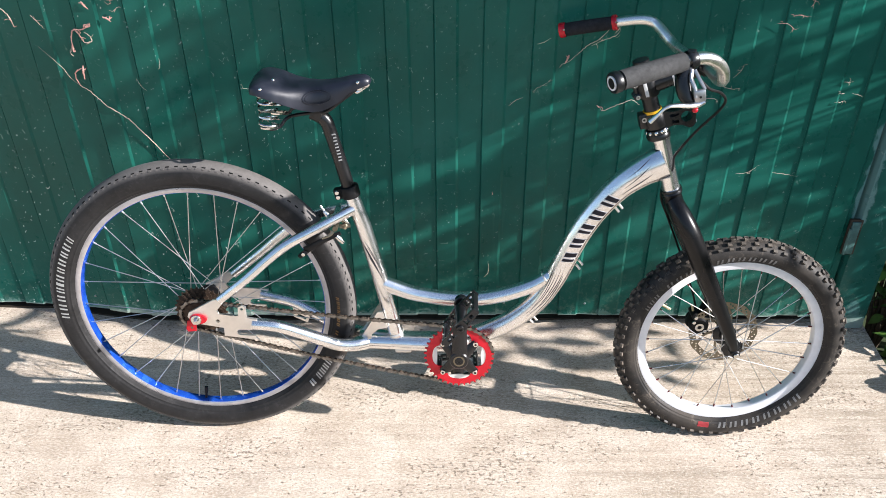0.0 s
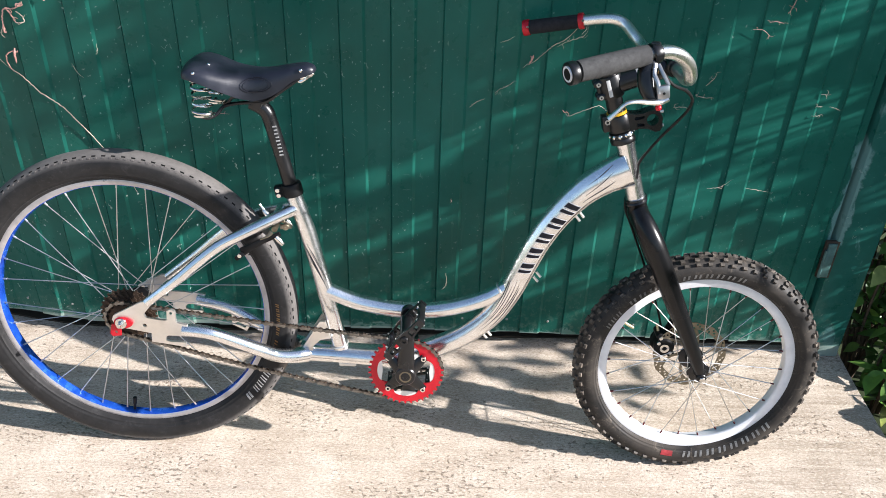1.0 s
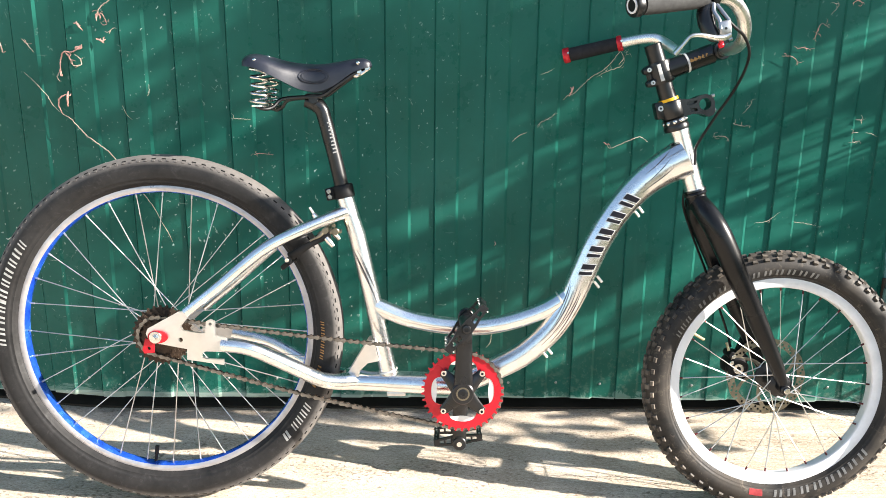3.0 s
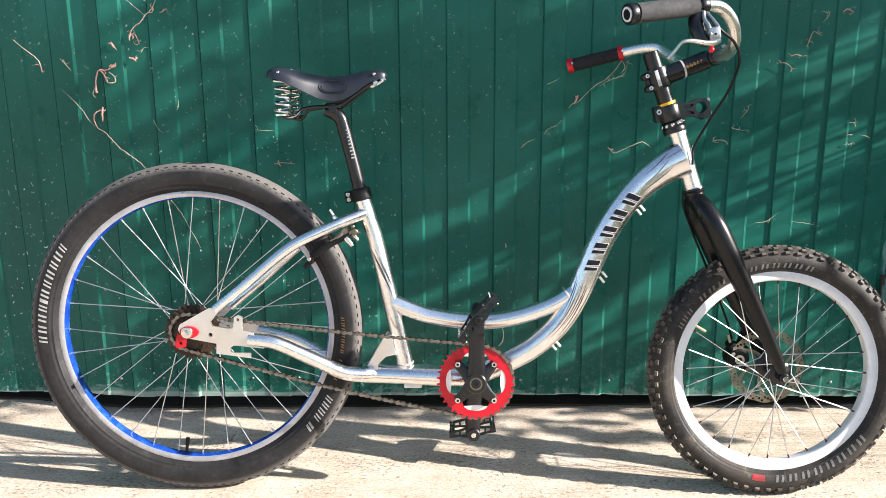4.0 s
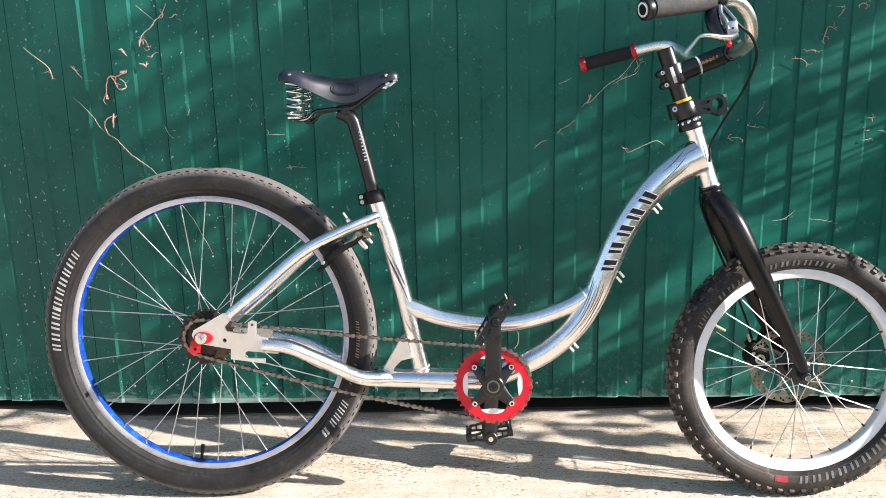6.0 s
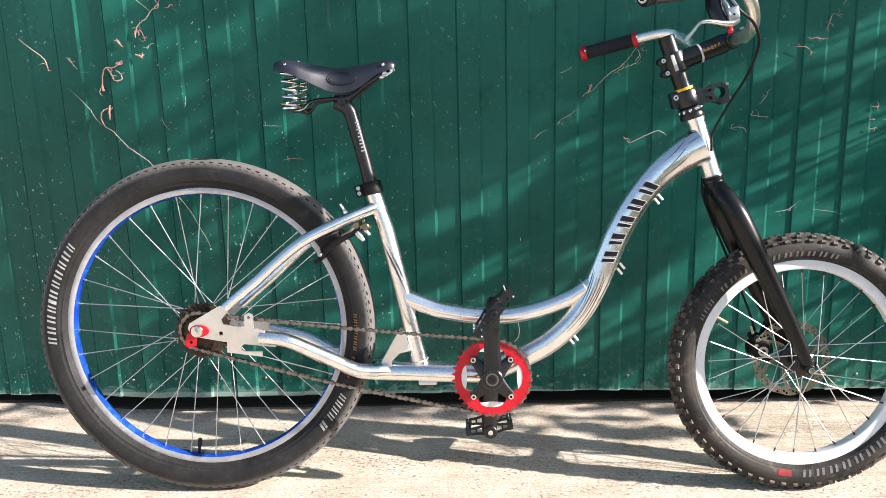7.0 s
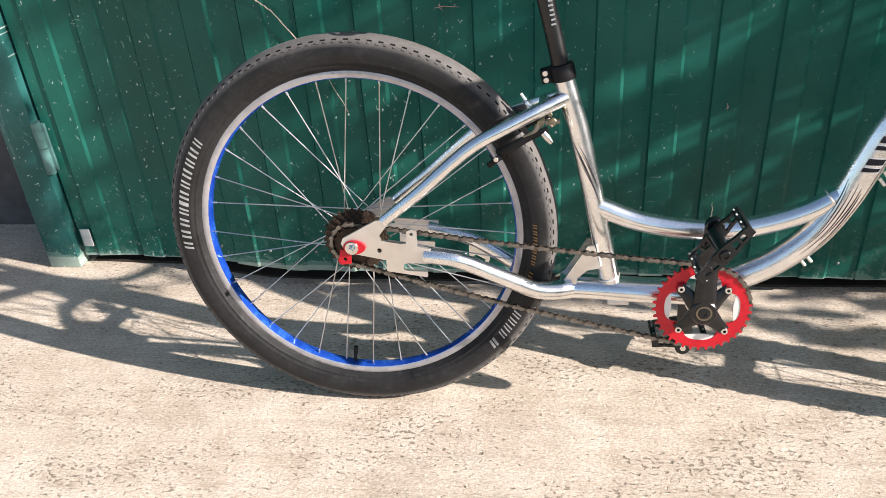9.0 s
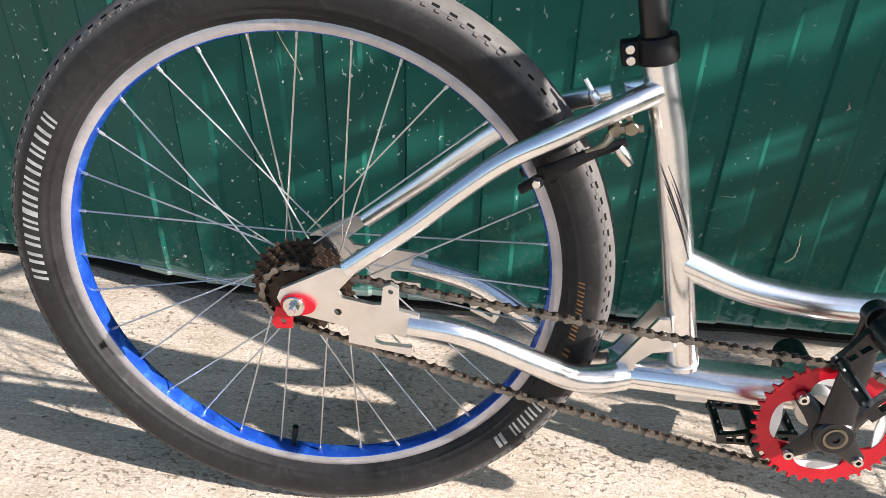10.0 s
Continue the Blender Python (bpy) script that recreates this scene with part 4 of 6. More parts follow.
    for lines, s0, s1 in ((6, 0.49, 0.68), (3, 0.05, 0.19)):
        for k in range(lines):
            bm = bmesh.new()
            q0 = -0.75 + 1.3 * k / lines
            pts = [on_tube(s0 + (s1 - s0) * (0.15 * (k % 3) / 3 + t * (0.7 + 0.1 * (k % 4))), q0 + 0.45 * (t - 0.4) * (1 if k % 2 else 0.6) + 0.14 * math.sin(t * 2.6 + 0.3 * k)) for t in (i / 14 for i in range(15))]
            sweep(bm, pts, [0.0002, 0.0009, 0.0006, 0.0002], 5)
            part("decal", bm, DECAL, body, "fine dark flourish line")
    for k in range(5):
        bm = bmesh.new()
        pts = []
        for i in range(13):
            t = i / 12
            c = P(-0.172, 0.545).lerp(P(-0.132, 0.375), 0.15 + 0.1 * (k % 3) + 0.45 * t)
            q = -0.8 + 0.12 * k + 1.5 * t * (0.75 + 0.06 * k) + 0.15 * math.sin(3 * t + 0.4 * k)
            pts.append(c + Vector((0.0177 * math.sin(q), -0.0177 * math.cos(q), 0)))
        sweep(bm, pts, [0.0002, 0.0009, 0.0005, 0.0002], 5)
        part("decal", bm, DECAL, body, "fine dark flourish line")
    return body


def fork():
    bm = bmesh.new()
    hd = (P(0.446, 0.753) - P(0.482, 0.641)).normalized()
    c0 = P(0.486, 0.628)
    sweep(bm, [c0 - hd * 0.02, c0 + hd * 0.004], [0.021, 0.019], 28)
    for s in (1, -1):
        pts = spline([P(0.488, 0.617, 0.012 * s), P(0.500, 0.596, 0.034 * s), P(0.520, 0.560, 0.049 * s), P(0.556, 0.486, 0.053 * s), P(0.600, 0.398, 0.054 * s), P(0.642, 0.310, 0.055 * s), P(0.659, 0.272, 0.055 * s)], 6)
        sweep(bm, pts, [0.019, 0.0215, 0.0225, 0.0212, 0.0178, 0.0138, 0.0098], 26)
    f = part("fork", bm, FORK_BLACK, bike, "rigid satin black fork")
    for s in (1, -1):
        bm = bmesh.new()
        box(bm, (FRONT[0] - 0.008, -0.004, FRONT[1] - 0.010), (FRONT[0] + 0.008, 0.004, FRONT[1] + 0.020), Matrix.Translation((0, -0.0545 * s, 0)), 0.003)
        disc(bm, P(FRONT[0], FRONT[1]), 0.0098, 0.047 * s if s > 0 else -0.061, 0.061 if s > 0 else -0.047, 20)
        part("dropout", bm, BLACK, f)
        bm = bmesh.new()
        disc(bm, P(FRONT[0], FRONT[1]), 0.0060, 0.0612 if s > 0 else -0.067, 0.067 if s > 0 else -0.0612, 12)
        part("axle_end", bm, CHROME, f, "steel axle end")
    bm = bmesh.new()
    lathe(bm, c0 + hd * 0.004, [(0.016, 0), (0.0215, 0.0), (0.0225, 0.003), (0.0205, 0.006), (0.0225, 0.008), (0.022, 0.0115), (0.016, 0.0115)], 32, closed=True, axis=hd)
    part("lower_headset", bm, BLACK, bike, "black lower headset cup")
    # brake hose down the rear of the fork
    bm = bmesh.new()
    sweep(bm, spline([P(0.466, 0.640, -0.012), P(0.472, 0.605, -0.03), P(0.498, 0.550, -0.052), P(0.5345, 0.470, -0.06), P(0.581, 0.36, -0.064), P(0.598, 0.31, -0.066)], 6), 0.0024, 8)
    part("brake_hose", bm, BLACK_MATT, bike, "thin black brake hose")
    bm = bmesh.new()
    turn = Matrix.Rotation(radians(18), 4, "Y")
    box(bm, (-0.021, -0.016, -0.024), (0.024, 0.016, 0.026), Matrix.Translation(P(0.602, 0.280, -0.056)) @ turn, 0.010)
    box(bm, (-0.009, -0.008, 0.0), (0.010, 0.008, 0.045), Matrix.Translation(P(0.610, 0.288, -0.062)) @ Matrix.Rotation(radians(20), 4, "Y"), 0.004)
    disc(bm, P(0.603, 0.274), 0.0225, -0.078, -0.0295, 26, bevel=0.004)
    disc(bm, P(0.592, 0.299), 0.0085, -0.072, -0.034, 18, bevel=0.002)
    disc(bm, P(0.622, 0.254), 0.0080, -0.072, -0.036, 18, bevel=0.002)
    cal = part("disc_brake", bm, BLACK_MATT, bike, "black disc brake caliper")
    bm = bmesh.new()
    lathe(bm, P(0.603, 0.274, 0), [(0.0050, -0.031), (0.0105, -0.031), (0.0105, -0.0275), (0.0050, -0.0275)], 20, closed=True)
    part("pad_adjuster", bm, CHROME, cal, "silver pad adjuster")
    bm = bmesh.new()
    sweep(bm, [P(0.589, 0.306, -0.05), P(0.585, 0.322, -0.055)], 0.0030, 10)
    part("hose_end", bm, YELLOW_BRASS, cal, "brass hose end on the caliper")
    for u, v in ((0.589, 0.286), (0.617, 0.263), (0.592, 0.299)):
        bm = bmesh.new()
        disc(bm, P(u, v), 0.0042, -0.031, -0.0275, 12)
        part("bolt", bm, CHROME, cal)
    return f


def cockpit():
    base = P(0.4415, 0.758)
    ax = (P(0.3867, 0.9148) - base).normalized()
    bm = bmesh.new()
    lathe(bm, base, [(0.014, -0.002), (0.0235, -0.002), (0.0245, 0.004), (0.0225, 0.009), (0.0245, 0.012), (0.0225, 0.019), (0.0175, 0.022), (0.014, 0.022)], 36, closed=True, axis=ax)
    up = part("upper_headset", bm, BLACK, bike, "black upper headset with bright bearing balls")
    bm = bmesh.new()
    for k in range(11):
        a = k * math.tau / 11
        x = Vector((0, 1, 0))
        y = ax.cross(x)
        p = base + ax * 0.0145 + 0.0208 * (math.cos(a) * x + math.sin(a) * y)
        bmesh.ops.create_uvsphere(bm, u_segments=8, v_segments=6, radius=0.0050, matrix=Matrix.Translation(p))
    part("bearing_balls", bm, CHROME, up, "row of bright bearing balls")
    bm = bmesh.new()
    sweep(bm, [base + ax * 0.015, base + ax * 0.1640, base + ax * 0.1655], [0.0162, 0.0162, 0.0148], 28)
    steer = part("steerer", bm, BLACK, bike, "tall black steerer tube")
    bm = bmesh.new()
    lathe(bm, base, [(0.0163, 0.0545), (0.0190, 0.0545), (0.0190, 0.0600), (0.0163, 0.0600)], 32, closed=True, axis=ax)
    part("spacer", bm, YELLOW, steer, "yellow anodised spacer")

    def stem(h0, h1, tip, r_tube, label):
        bm = bmesh.new()
        mid = base + ax * (h0 + h1) / 2
        lathe(bm, base, [(0.0163, h0), (0.0212, h0), (0.0222, h0 + 0.003), (0.0222, h1 - 0.003), (0.0212, h1), (0.0163, h1)], 32, closed=True, axis=ax)
        d = (tip - mid).normalized()
        # split clamp at the rear, with a waisted bolt ear at each end
        rear = mid - d * 0.022
        for s in (1, -1):
            for k in (-0.0125, 0.0125):
                sweep(bm, [rear + ax * k + d * 0.012 + P(0, 0, 0.008 * s), rear + ax * k - d * 0.004 + P(0, 0, 0.008 * s), rear + ax * k - d * 0.008 + P(0, 0, 0.007 * s)], [0.0085, 0.0075, 0.005], 12)
            sweep(bm, [rear - ax * 0.017 + P(0, 0, 0.006 * s), rear + ax * 0.017 + P(0, 0, 0.006 * s)], 0.0045, 10)
        sweep(bm, [mid + d * 0.014, mid.lerp(tip, 0.55), tip - d * 0.014], [r_tube * 1.05, r_tube, r_tube * 1.05], 26, side=(0, 1, 0))
        lathe(bm, tip, [(0.0113, -0.023), (0.0165, -0.023), (0.0178, -0.020), (0.0178, 0.020), (0.0165, 0.023), (0.0113, 0.023)], 32, closed=True)
        st = part("stem", bm, BLACK, bike, label)
        for k in (-0.0125, 0.0125):
            bm = bmesh.new()
            p = rear + ax * k - d * 0.001
            lathe(bm, p, [(0.0016, 0.018), (0.0042, 0.018), (0.0042, 0.012), (0.0016, 0.012)], 12, closed=True)
            part("bolt", bm, STEEL, st)
        for sv in (-1, 1):
            bm = bmesh.new()
            p = tip + d * 0.017 + ax * 0.013 * sv
            sweep(bm, [p + P(0, 0, 0.012), p + d * 0.008 + P(0, 0, 0.012)], 0.0034, 10)
            part("bolt", bm, STEEL, st)
        return st, d, mid
    # spare stem below: a forged arm with slots and an open ring
    bm = bmesh.new()
    tip = P(0.4885, 0.8045)
    mid = base + ax * 0.039
    lathe(bm, base, [(0.0163, 0.022), (0.0210, 0.022), (0.0224, 0.025), (0.0224, 0.051), (0.0210, 0.0540), (0.0163, 0.0540)], 32, closed=True, axis=ax)
    d = (tip - mid).normalized()
    e = Vector((-d.z, 0, d.x))

    def uv(a, b):
        q = mid + d * a + e * b
        return (q.x, q.z)
    L = (tip - mid).length
    out = [uv(0.014, -0.017), uv(0.028, -0.0165), uv(0.036, -0.0145), uv(L - 0.012, -0.0165), uv(L - 0.006, -0.0185)] + [uv(L + r * math.cos(t), r * math.sin(t)) for t, r in ((radians(-80 + 20 * k), (0.0250, 0.0262, 0.0235)[k] if k < 3 else 0.0185) for k in range(9))] + [uv(L - 0.007, 0.0172), uv(L - 0.018, 0.0138), uv(0.03, 0.0135), uv(0.014, 0.016)]
    slot = [uv(0.026, 0.0035), uv(0.032, 0.0020), uv(L - 0.0160, 0.0045), uv(L - 0.0140, 0.0090), uv(0.028, 0.0090)]
    slot2 = [uv(0.031, -0.0100), uv(L - 0.0150, -0.0110), uv(L - 0.0160, -0.0055), uv(0.032, -0.0035)]
    hole = [uv(L + 0.0112 * math.cos(t), 0.0112 * math.sin(t)) for t in (k * math.tau / 22 for k in range(22))]
    plate(bm, out, -0.015, 0.015, [hole, slot, slot2])
    bmesh.ops.bevel(bm, geom=[e for e in bm.edges if len(e.link_faces) == 2 and e.calc_face_angle(0) > 1.2], offset=0.0016, segments=2, affect="EDGES")
    # web between the two faces, and the clamp cap's lips
    web = bmesh.new()
    plate(web, out[:5] + [uv(L - 0.0125, 0.0)] + out[-3:], -0.006, 0.006)
    merge(bm, web)
    rear = mid - d * 0.022
    box(bm, (-0.010, -0.012, -0.016), (0.008, 0.012, 0.016), Matrix.Translation(rear) @ Matrix.Rotation(radians(-14), 4, "Y"), 0.003)
    low = part("stem", bm, BLACK, bike, "spare black stem with an empty bar clamp", 30)
    bm = bmesh.new()
    lathe(bm, rear + ax * 0.004, [(0.0024, 0.0125), (0.0024, 0.0140), (0.0052, 0.0140), (0.0052, 0.011)], 14)
    part("bolt", bm, STEEL, low)
    bm = bmesh.new()
    for up_down in (-0.0135, 0.0135):
        q = tip + d * 0.014 + e * up_down
        sweep(bm, [q + P(0, 0, 0.010), q + d * 0.006 + P(0, 0, 0.010)], 0.0034, 10)
    part("bolt", bm, STEEL, low)
    top, d, mid = stem(0.090, 0.131, P(0.513, 0.9037), 0.0180, "black stem that carries the handlebar")
    bm = bmesh.new()
    lathe(bm, mid.lerp(P(0.513, 0.9037), 0.44), [(0.0175, -0.002), (0.0186, -0.002), (0.0186, 0.002), (0.0175, 0.002)], 26, closed=True, axis=d)
    part("stripe", bm, PRINT, top, "pale stripe on the stem")
    bm = bmesh.new()
    for k in range(5):
        p = mid + d * (0.055 + 0.0075 * k) + P(0, 0.003, 0.0176)
        sweep(bm, [p + P(-0.0004, -0.004, 0.0002), p + P(0.0006, 0.002, 0)], 0.0022, 6, side=(0, 1, 0), flat=0.4)
        sweep(bm, [p + P(0.0026, -0.0035, 0.0002), p + P(0.0040, 0.001, 0)], 0.0016, 6, side=(0, 1, 0), flat=0.4)
    part("print", bm, PRINT_TAN, top, "tan plain bars of print on the stem")
    bm = bmesh.new()
    p0 = base + ax * 0.0950 + P(-0.0050, -0.0018, 0.0214)
    sweep(bm, [p0, p0 + ax * 0.032], 0.0040, 6, side=(0, 1, 0), flat=0.3)
    part("print", bm, PRINT, top, "pale plain bar of print on the clamp")

    # handlebar: swept back, one piece through the stem clamp
    bm = bmesh.new()
    near = [(0.513, 0.9037, 0.0), (0.5145, 0.902, 0.05), (0.512, 0.903, 0.10), (0.5045, 0.917, 0.147), (0.489, 0.945, 0.177), (0.462, 0.9655, 0.199), (0.430, 0.9685, 0.2085), (0.360, 0.9575, 0.238), (0.284, 0.9445, 0.2725)]
    far = [(0.262, 0.914, -0.257), (0.320, 0.9265, -0.2405), (0.376, 0.939, -0.2225), (0.412, 0.946, -0.2120), (0.438, 0.9475, -0.2035), (0.457, 0.9400, -0.195), (0.473, 0.923, -0.167), (0.487, 0.908, -0.140), (0.500, 0.902, -0.090), (0.510, 0.9025, -0.045)]
    path = spline([P(*p) for p in far + near], 6)
    sweep(bm, path, 0.0111, 22)
    bar = part("handlebar", bm, BAR_ALU, bike, "swept-back shiny aluminium handlebar")

    def grip(pts, r, mat, label):
        bm = bmesh.new()
        sweep(bm, spline([P(*p) for p in pts], 5), [r * 0.96, r, r, r * 1.02, r], 24)
        return part("grip", bm, mat, bar, label)

    grip([(0.412, 0.9660, 0.2165), (0.360, 0.9575, 0.238), (0.300, 0.9475, 0.2645)], 0.0166, GRIP_GREY, "worn grey foam grip")
    grip([(0.370, 0.9375, -0.2245), (0.320, 0.9265, -0.2405), (0.268, 0.9152, -0.2552)], 0.0145, GRIP_BLACK, "black rubber grip")

    def collar(p, q, r, mat, label, hole=False):
        bm = bmesh.new()
        p, q = P(*p), P(*q)
        d = (q - p).normalized()
        L = (q - p).length
        lathe(bm, p, [(0.0112 if not hole else 0.009, 0), (r, 0), (r + 0.001, 0.002), (r + 0.001, L - 0.002), (r, L), (0.0112 if not hole else 0.009, L)], 26, closed=True, axis=d)
        part("grip_ring", bm, mat, bar, label)
    collar((0.2965, 0.9468, 0.266), (0.2845, 0.9446, 0.2715), 0.0172, BLACK, "black clamp ring at the grip's end")
    collar((0.2850, 0.9447, 0.2713), (0.2830, 0.9443, 0.2722), 0.0115, PRINT_WHITE, "bright end ring of the grip", True)
    collar((0.378, 0.9393, -0.222), (0.368, 0.937, -0.2252), 0.0158, RED, "red anodised grip ring")
    collar((0.271, 0.916, -0.2543), (0.258, 0.913, -0.2583), 0.0158, RED, "red anodised grip ring")
    bm = bmesh.new()
    disc(bm, P(0.2838, 0.9445, 0.2724), 0.0092, -0.0012, 0.0008, 20, axis=P(-0.125, -0.021, 0.0575))
    part("end_plug", bm, BLACK_MATT, bar, "black plug in the bar's end")
    for u, v, w in ((0.373, 0.9382, -0.2236), (0.2645, 0.9145, -0.2563)):
        bm = bmesh.new()
        disc(bm, P(u, v + 0.0035, w), 0.0026, 0.0158, 0.0172, 10)
        part("ring_screw", bm, CHROME, bar, "tiny bright clamp screw")

    # brake lever on the chain side: clamp, body, open silver cover, blade
    run = P(0.130, 0.021, -0.0575).normalized()
    bm = bmesh.new()
    lathe(bm, P(0.424, 0.9675, 0.2105), [(0.0112, -0.0075), (0.0160, -0.0075), (0.0170, -0.005), (0.0170, 0.005), (0.0160, 0.0075), (0.0112, 0.0075)], 24, closed=True, axis=run)
    box(bm, (-0.007, -0.006, -0.004), (0.007, 0.006, 0.004), Matrix.Translation(P(0.424, 0.9820, 0.2120)) @ Matrix.Rotation(radians(-24), 4, "Z"), 0.002)
    sweep(bm, spline([P(0.420, 0.957, 0.216), P(0.4135, 0.941, 0.2225), P(0.4145, 0.922, 0.231), P(0.4215, 0.906, 0.2375), P(0.4305, 0.9000, 0.2400)], 4), [0.0130, 0.0150, 0.0140, 0.0110, 0.0065], 14, side=(0, 1, 0), flat=0.75)
    lever = part("brake_lever", bm, BLACK, bike, "black brake lever body with silver blade")
    bm = bmesh.new()
    sweep(bm, spline([P(0.4235, 0.9555, 0.2275), P(0.4220, 0.942, 0.2360), P(0.4285, 0.928, 0.2440), P(0.4310, 0.914, 0.2470)], 4), [0.0035, 0.0038, 0.0036, 0.0036], 8, side=(0, 1, 0), flat=0.8)
    sweep(bm, spline([P(0.4290, 0.9545, 0.2260), P(0.4370, 0.940, 0.2370), P(0.4450, 0.927, 0.2440)], 4), [0.0030, 0.0032, 0.0030], 8, side=(0, 1, 0), flat=0.8)
    box(bm, (-0.0105, -0.005, -0.0110), (0.0095, 0.004, 0.0110), Matrix.Translation(P(0.4382, 0.9165, 0.2440)) @ Matrix.Rotation(radians(-10), 4, "Y"), 0.003)
    cover = part("cover", bm, plain("grey_cover", (0.40, 0.40, 0.41), 0.30, 0.85), lever, "open silver-grey lever cover")
    bm = bmesh.new()
    disc(bm, P(0.4385, 0.9150), 0.0022, 0.2470, 0.2496, 10)
    part("cover_screw", bm, BLACK, cover, "small dark screw hole")
    bm = bmesh.new()
    sweep(bm, spline([P(0.4470, 0.9060, 0.242), P(0.4360, 0.9010, 0.2440), P(0.4200, 0.9005, 0.2500), P(0.3970, 0.9030, 0.2570), P(0.3800, 0.9005, 0.2605), P(0.3690, 0.8880, 0.2590), P(0.3570, 0.8740, 0.2560)], 5), [0.0052, 0.0056, 0.0044, 0.0036, 0.0030, 0.0032, 0.0046], 12, side=(0, 1, 0), flat=1.3)
    part("blade", bm, BAR_ALU, lever, "silver brake blade")
    bm = bmesh.new()
    bmesh.ops.create_uvsphere(bm, u_segments=12, v_segments=8, radius=0.0052, matrix=Matrix.Translation(P(0.4351, 0.8900, 0.2400)))
    sweep(bm, [P(0.4351, 0.8990, 0.2405), P(0.4351, 0.8900, 0.2405)], 0.0035, 10)
    part("adjuster", bm, RED, lever, "red anodised reach adjuster")
    bm = bmesh.new()
    sweep(bm, spline([P(0.4310, 0.9480, 0.2280), P(0.4565, 0.9234, 0.2250), P(0.4860, 0.9083, 0.2000), P(0.5090, 0.8848, 0.1650), P(0.5165, 0.8557, 0.1250), P(0.5140, 0.8211, 0.0800), P(0.4968, 0.7802, 0.0500), P(0.4740, 0.7279, 0.0260), P(0.4725, 0.7080, 0.0235), P(0.4730, 0.6900, 0.0220)], 6), 0.0026, 8)
    part("brake_cable", bm, BLACK_MATT, bike, "black brake cable in a loose loop")
    return bar


def saddle():
    bm = bmesh.new()
    st = [(-0.374, 0.871, 0.868, 0.050), (-0.371, 0.883, 0.862, 0.066), (-0.355, 0.888, 0.860, 0.075), (-0.330, 0.884, 0.851, 0.074), (-0.300, 0.876, 0.836, 0.062), (-0.270, 0.872, 0.822, 0.047), (-0.240, 0.871, 0.819, 0.036), (-0.210, 0.875, 0.831, 0.027), (-0.180, 0.881, 0.853, 0.0225), (-0.158, 0.883, 0.862, 0.020), (-0.146, 0.879, 0.866, 0.015), (-0.142, 0.873, 0.868, 0.008)]
    rings = []
    sp = spline([Vector((a, b, c)) for a, b, c, _ in st], 3)
    hw = [v.x for v in spline([Vector((d, 0, 0)) for *_, d in st], 3)]
    for q, b in zip(sp, hw):
        ring = []
        for k in range(19):
            a = math.pi * k / 18
            x = math.cos(a)
            y = math.sin(a) ** 0.55
            ring.append(bm.verts.new(P(q.x, q.z + (q.y - q.z) * y, b * (abs(x) ** 0.9) * (1 if x > 0 else -1))))
        rings.append(ring)
    for r, s in zip(rings, rings[1:]):
        for k in range(18):
            bm.faces.new((r[k], r[k + 1], s[k + 1], s[k]))
    bm.faces.new(rings[0][::-1])
    bm.faces.new(rings[-1])
    bmesh.ops.recalc_face_normals(bm, faces=bm.faces)
    bmesh.ops.solidify(bm, geom=bm.faces[:], thickness=0.004)
    sad = part("saddle", bm, LEATHER, bike, "worn black leather sprung saddle", 50)
    # oval embossing on the chain-side skirt
    bm = bmesh.new()
    pts = []
    for k in range(28):
        a = k * math.tau / 28
        u, v = -0.246 + 0.027 * math.cos(a), 0.847 + 0.013 * math.sin(a)
        b = float(np.interp(u, [s[0] for s in st], [s[3] for s in st]))
        pts.append(P(u, v, b * (0.995 - 4.0 * (v - 0.836) ** 2 / 0.01) + 0.0014))
    sweep(bm, pts, 0.0009, 6, closed=True)
    mid = sum(pts, Vector()) / len(pts)
    sweep(bm, [mid + (p - mid) * 0.80 - Vector((0, 0.0006, 0)) for p in pts], 0.0006, 6, closed=True)
    part("emboss", bm, LEATHER, sad, "embossed oval on the saddle flap")
    for u, v, w in ((-0.372, 0.876, 0.02), (-0.366, 0.879, 0.048), (-0.348, 0.874, 0.071), (-0.166, 0.8745, 0.0215), (-0.372, 0.876, -0.02), (-0.366, 0.879, -0.048), (-0.330, 0.882, 0.035)):
        bm = bmesh.new()
        bmesh.ops.create_uvsphere(bm, u_segments=12, v_segments=8, radius=0.0040, matrix=Matrix.Translation(P(u, v - 0.0018, w * 0.985)))
        part("rivet", bm, CHROME, sad, "bright steel rivet")
    for s in (1, -1):
        bm = bmesh.new()
        pts = []
        for k in range(86):
            a = k * math.tau / 18
            t = k / 85
            pts.append(P(-0.345 + (0.020 - 0.003 * math.sin(math.pi * t)) * math.cos(a), 0.794 + 0.068 * t, (0.046 + (0.020 - 0.003 * math.sin(math.pi * t)) * math.sin(a) if s > 0 else -0.046 + 0.019 * math.sin(a))))
        sweep(bm, pts, 0.0024, 8)
        part("spring", bm, CHROME, sad, "chromed coil spring")
        bm = bmesh.new()
        sweep(bm, spline([P(-0.352, 0.792, 0.058 * s), P(-0.336, 0.786, 0.050 * s), P(-0.322, 0.790, 0.040 * s), P(-0.308, 0.804, 0.030 * s), P(-0.275, 0.809, 0.022 * s), P(-0.235, 0.812, 0.021 * s), P(-0.205, 0.832, 0.018 * s), P(-0.168, 0.858, 0.010 * s)], 5), 0.0035, 10)
        part("rail", bm, BLACK, sad, "black steel saddle rail")
        bm = bmesh.new()
        disc(bm, P(-0.345, 0.791, 0.046 * s), 0.018, -0.002, 0.002, 20, axis=(0, 0, 1))
        part("spring_seat", bm, CHROME, sad)
    bm = bmesh.new()
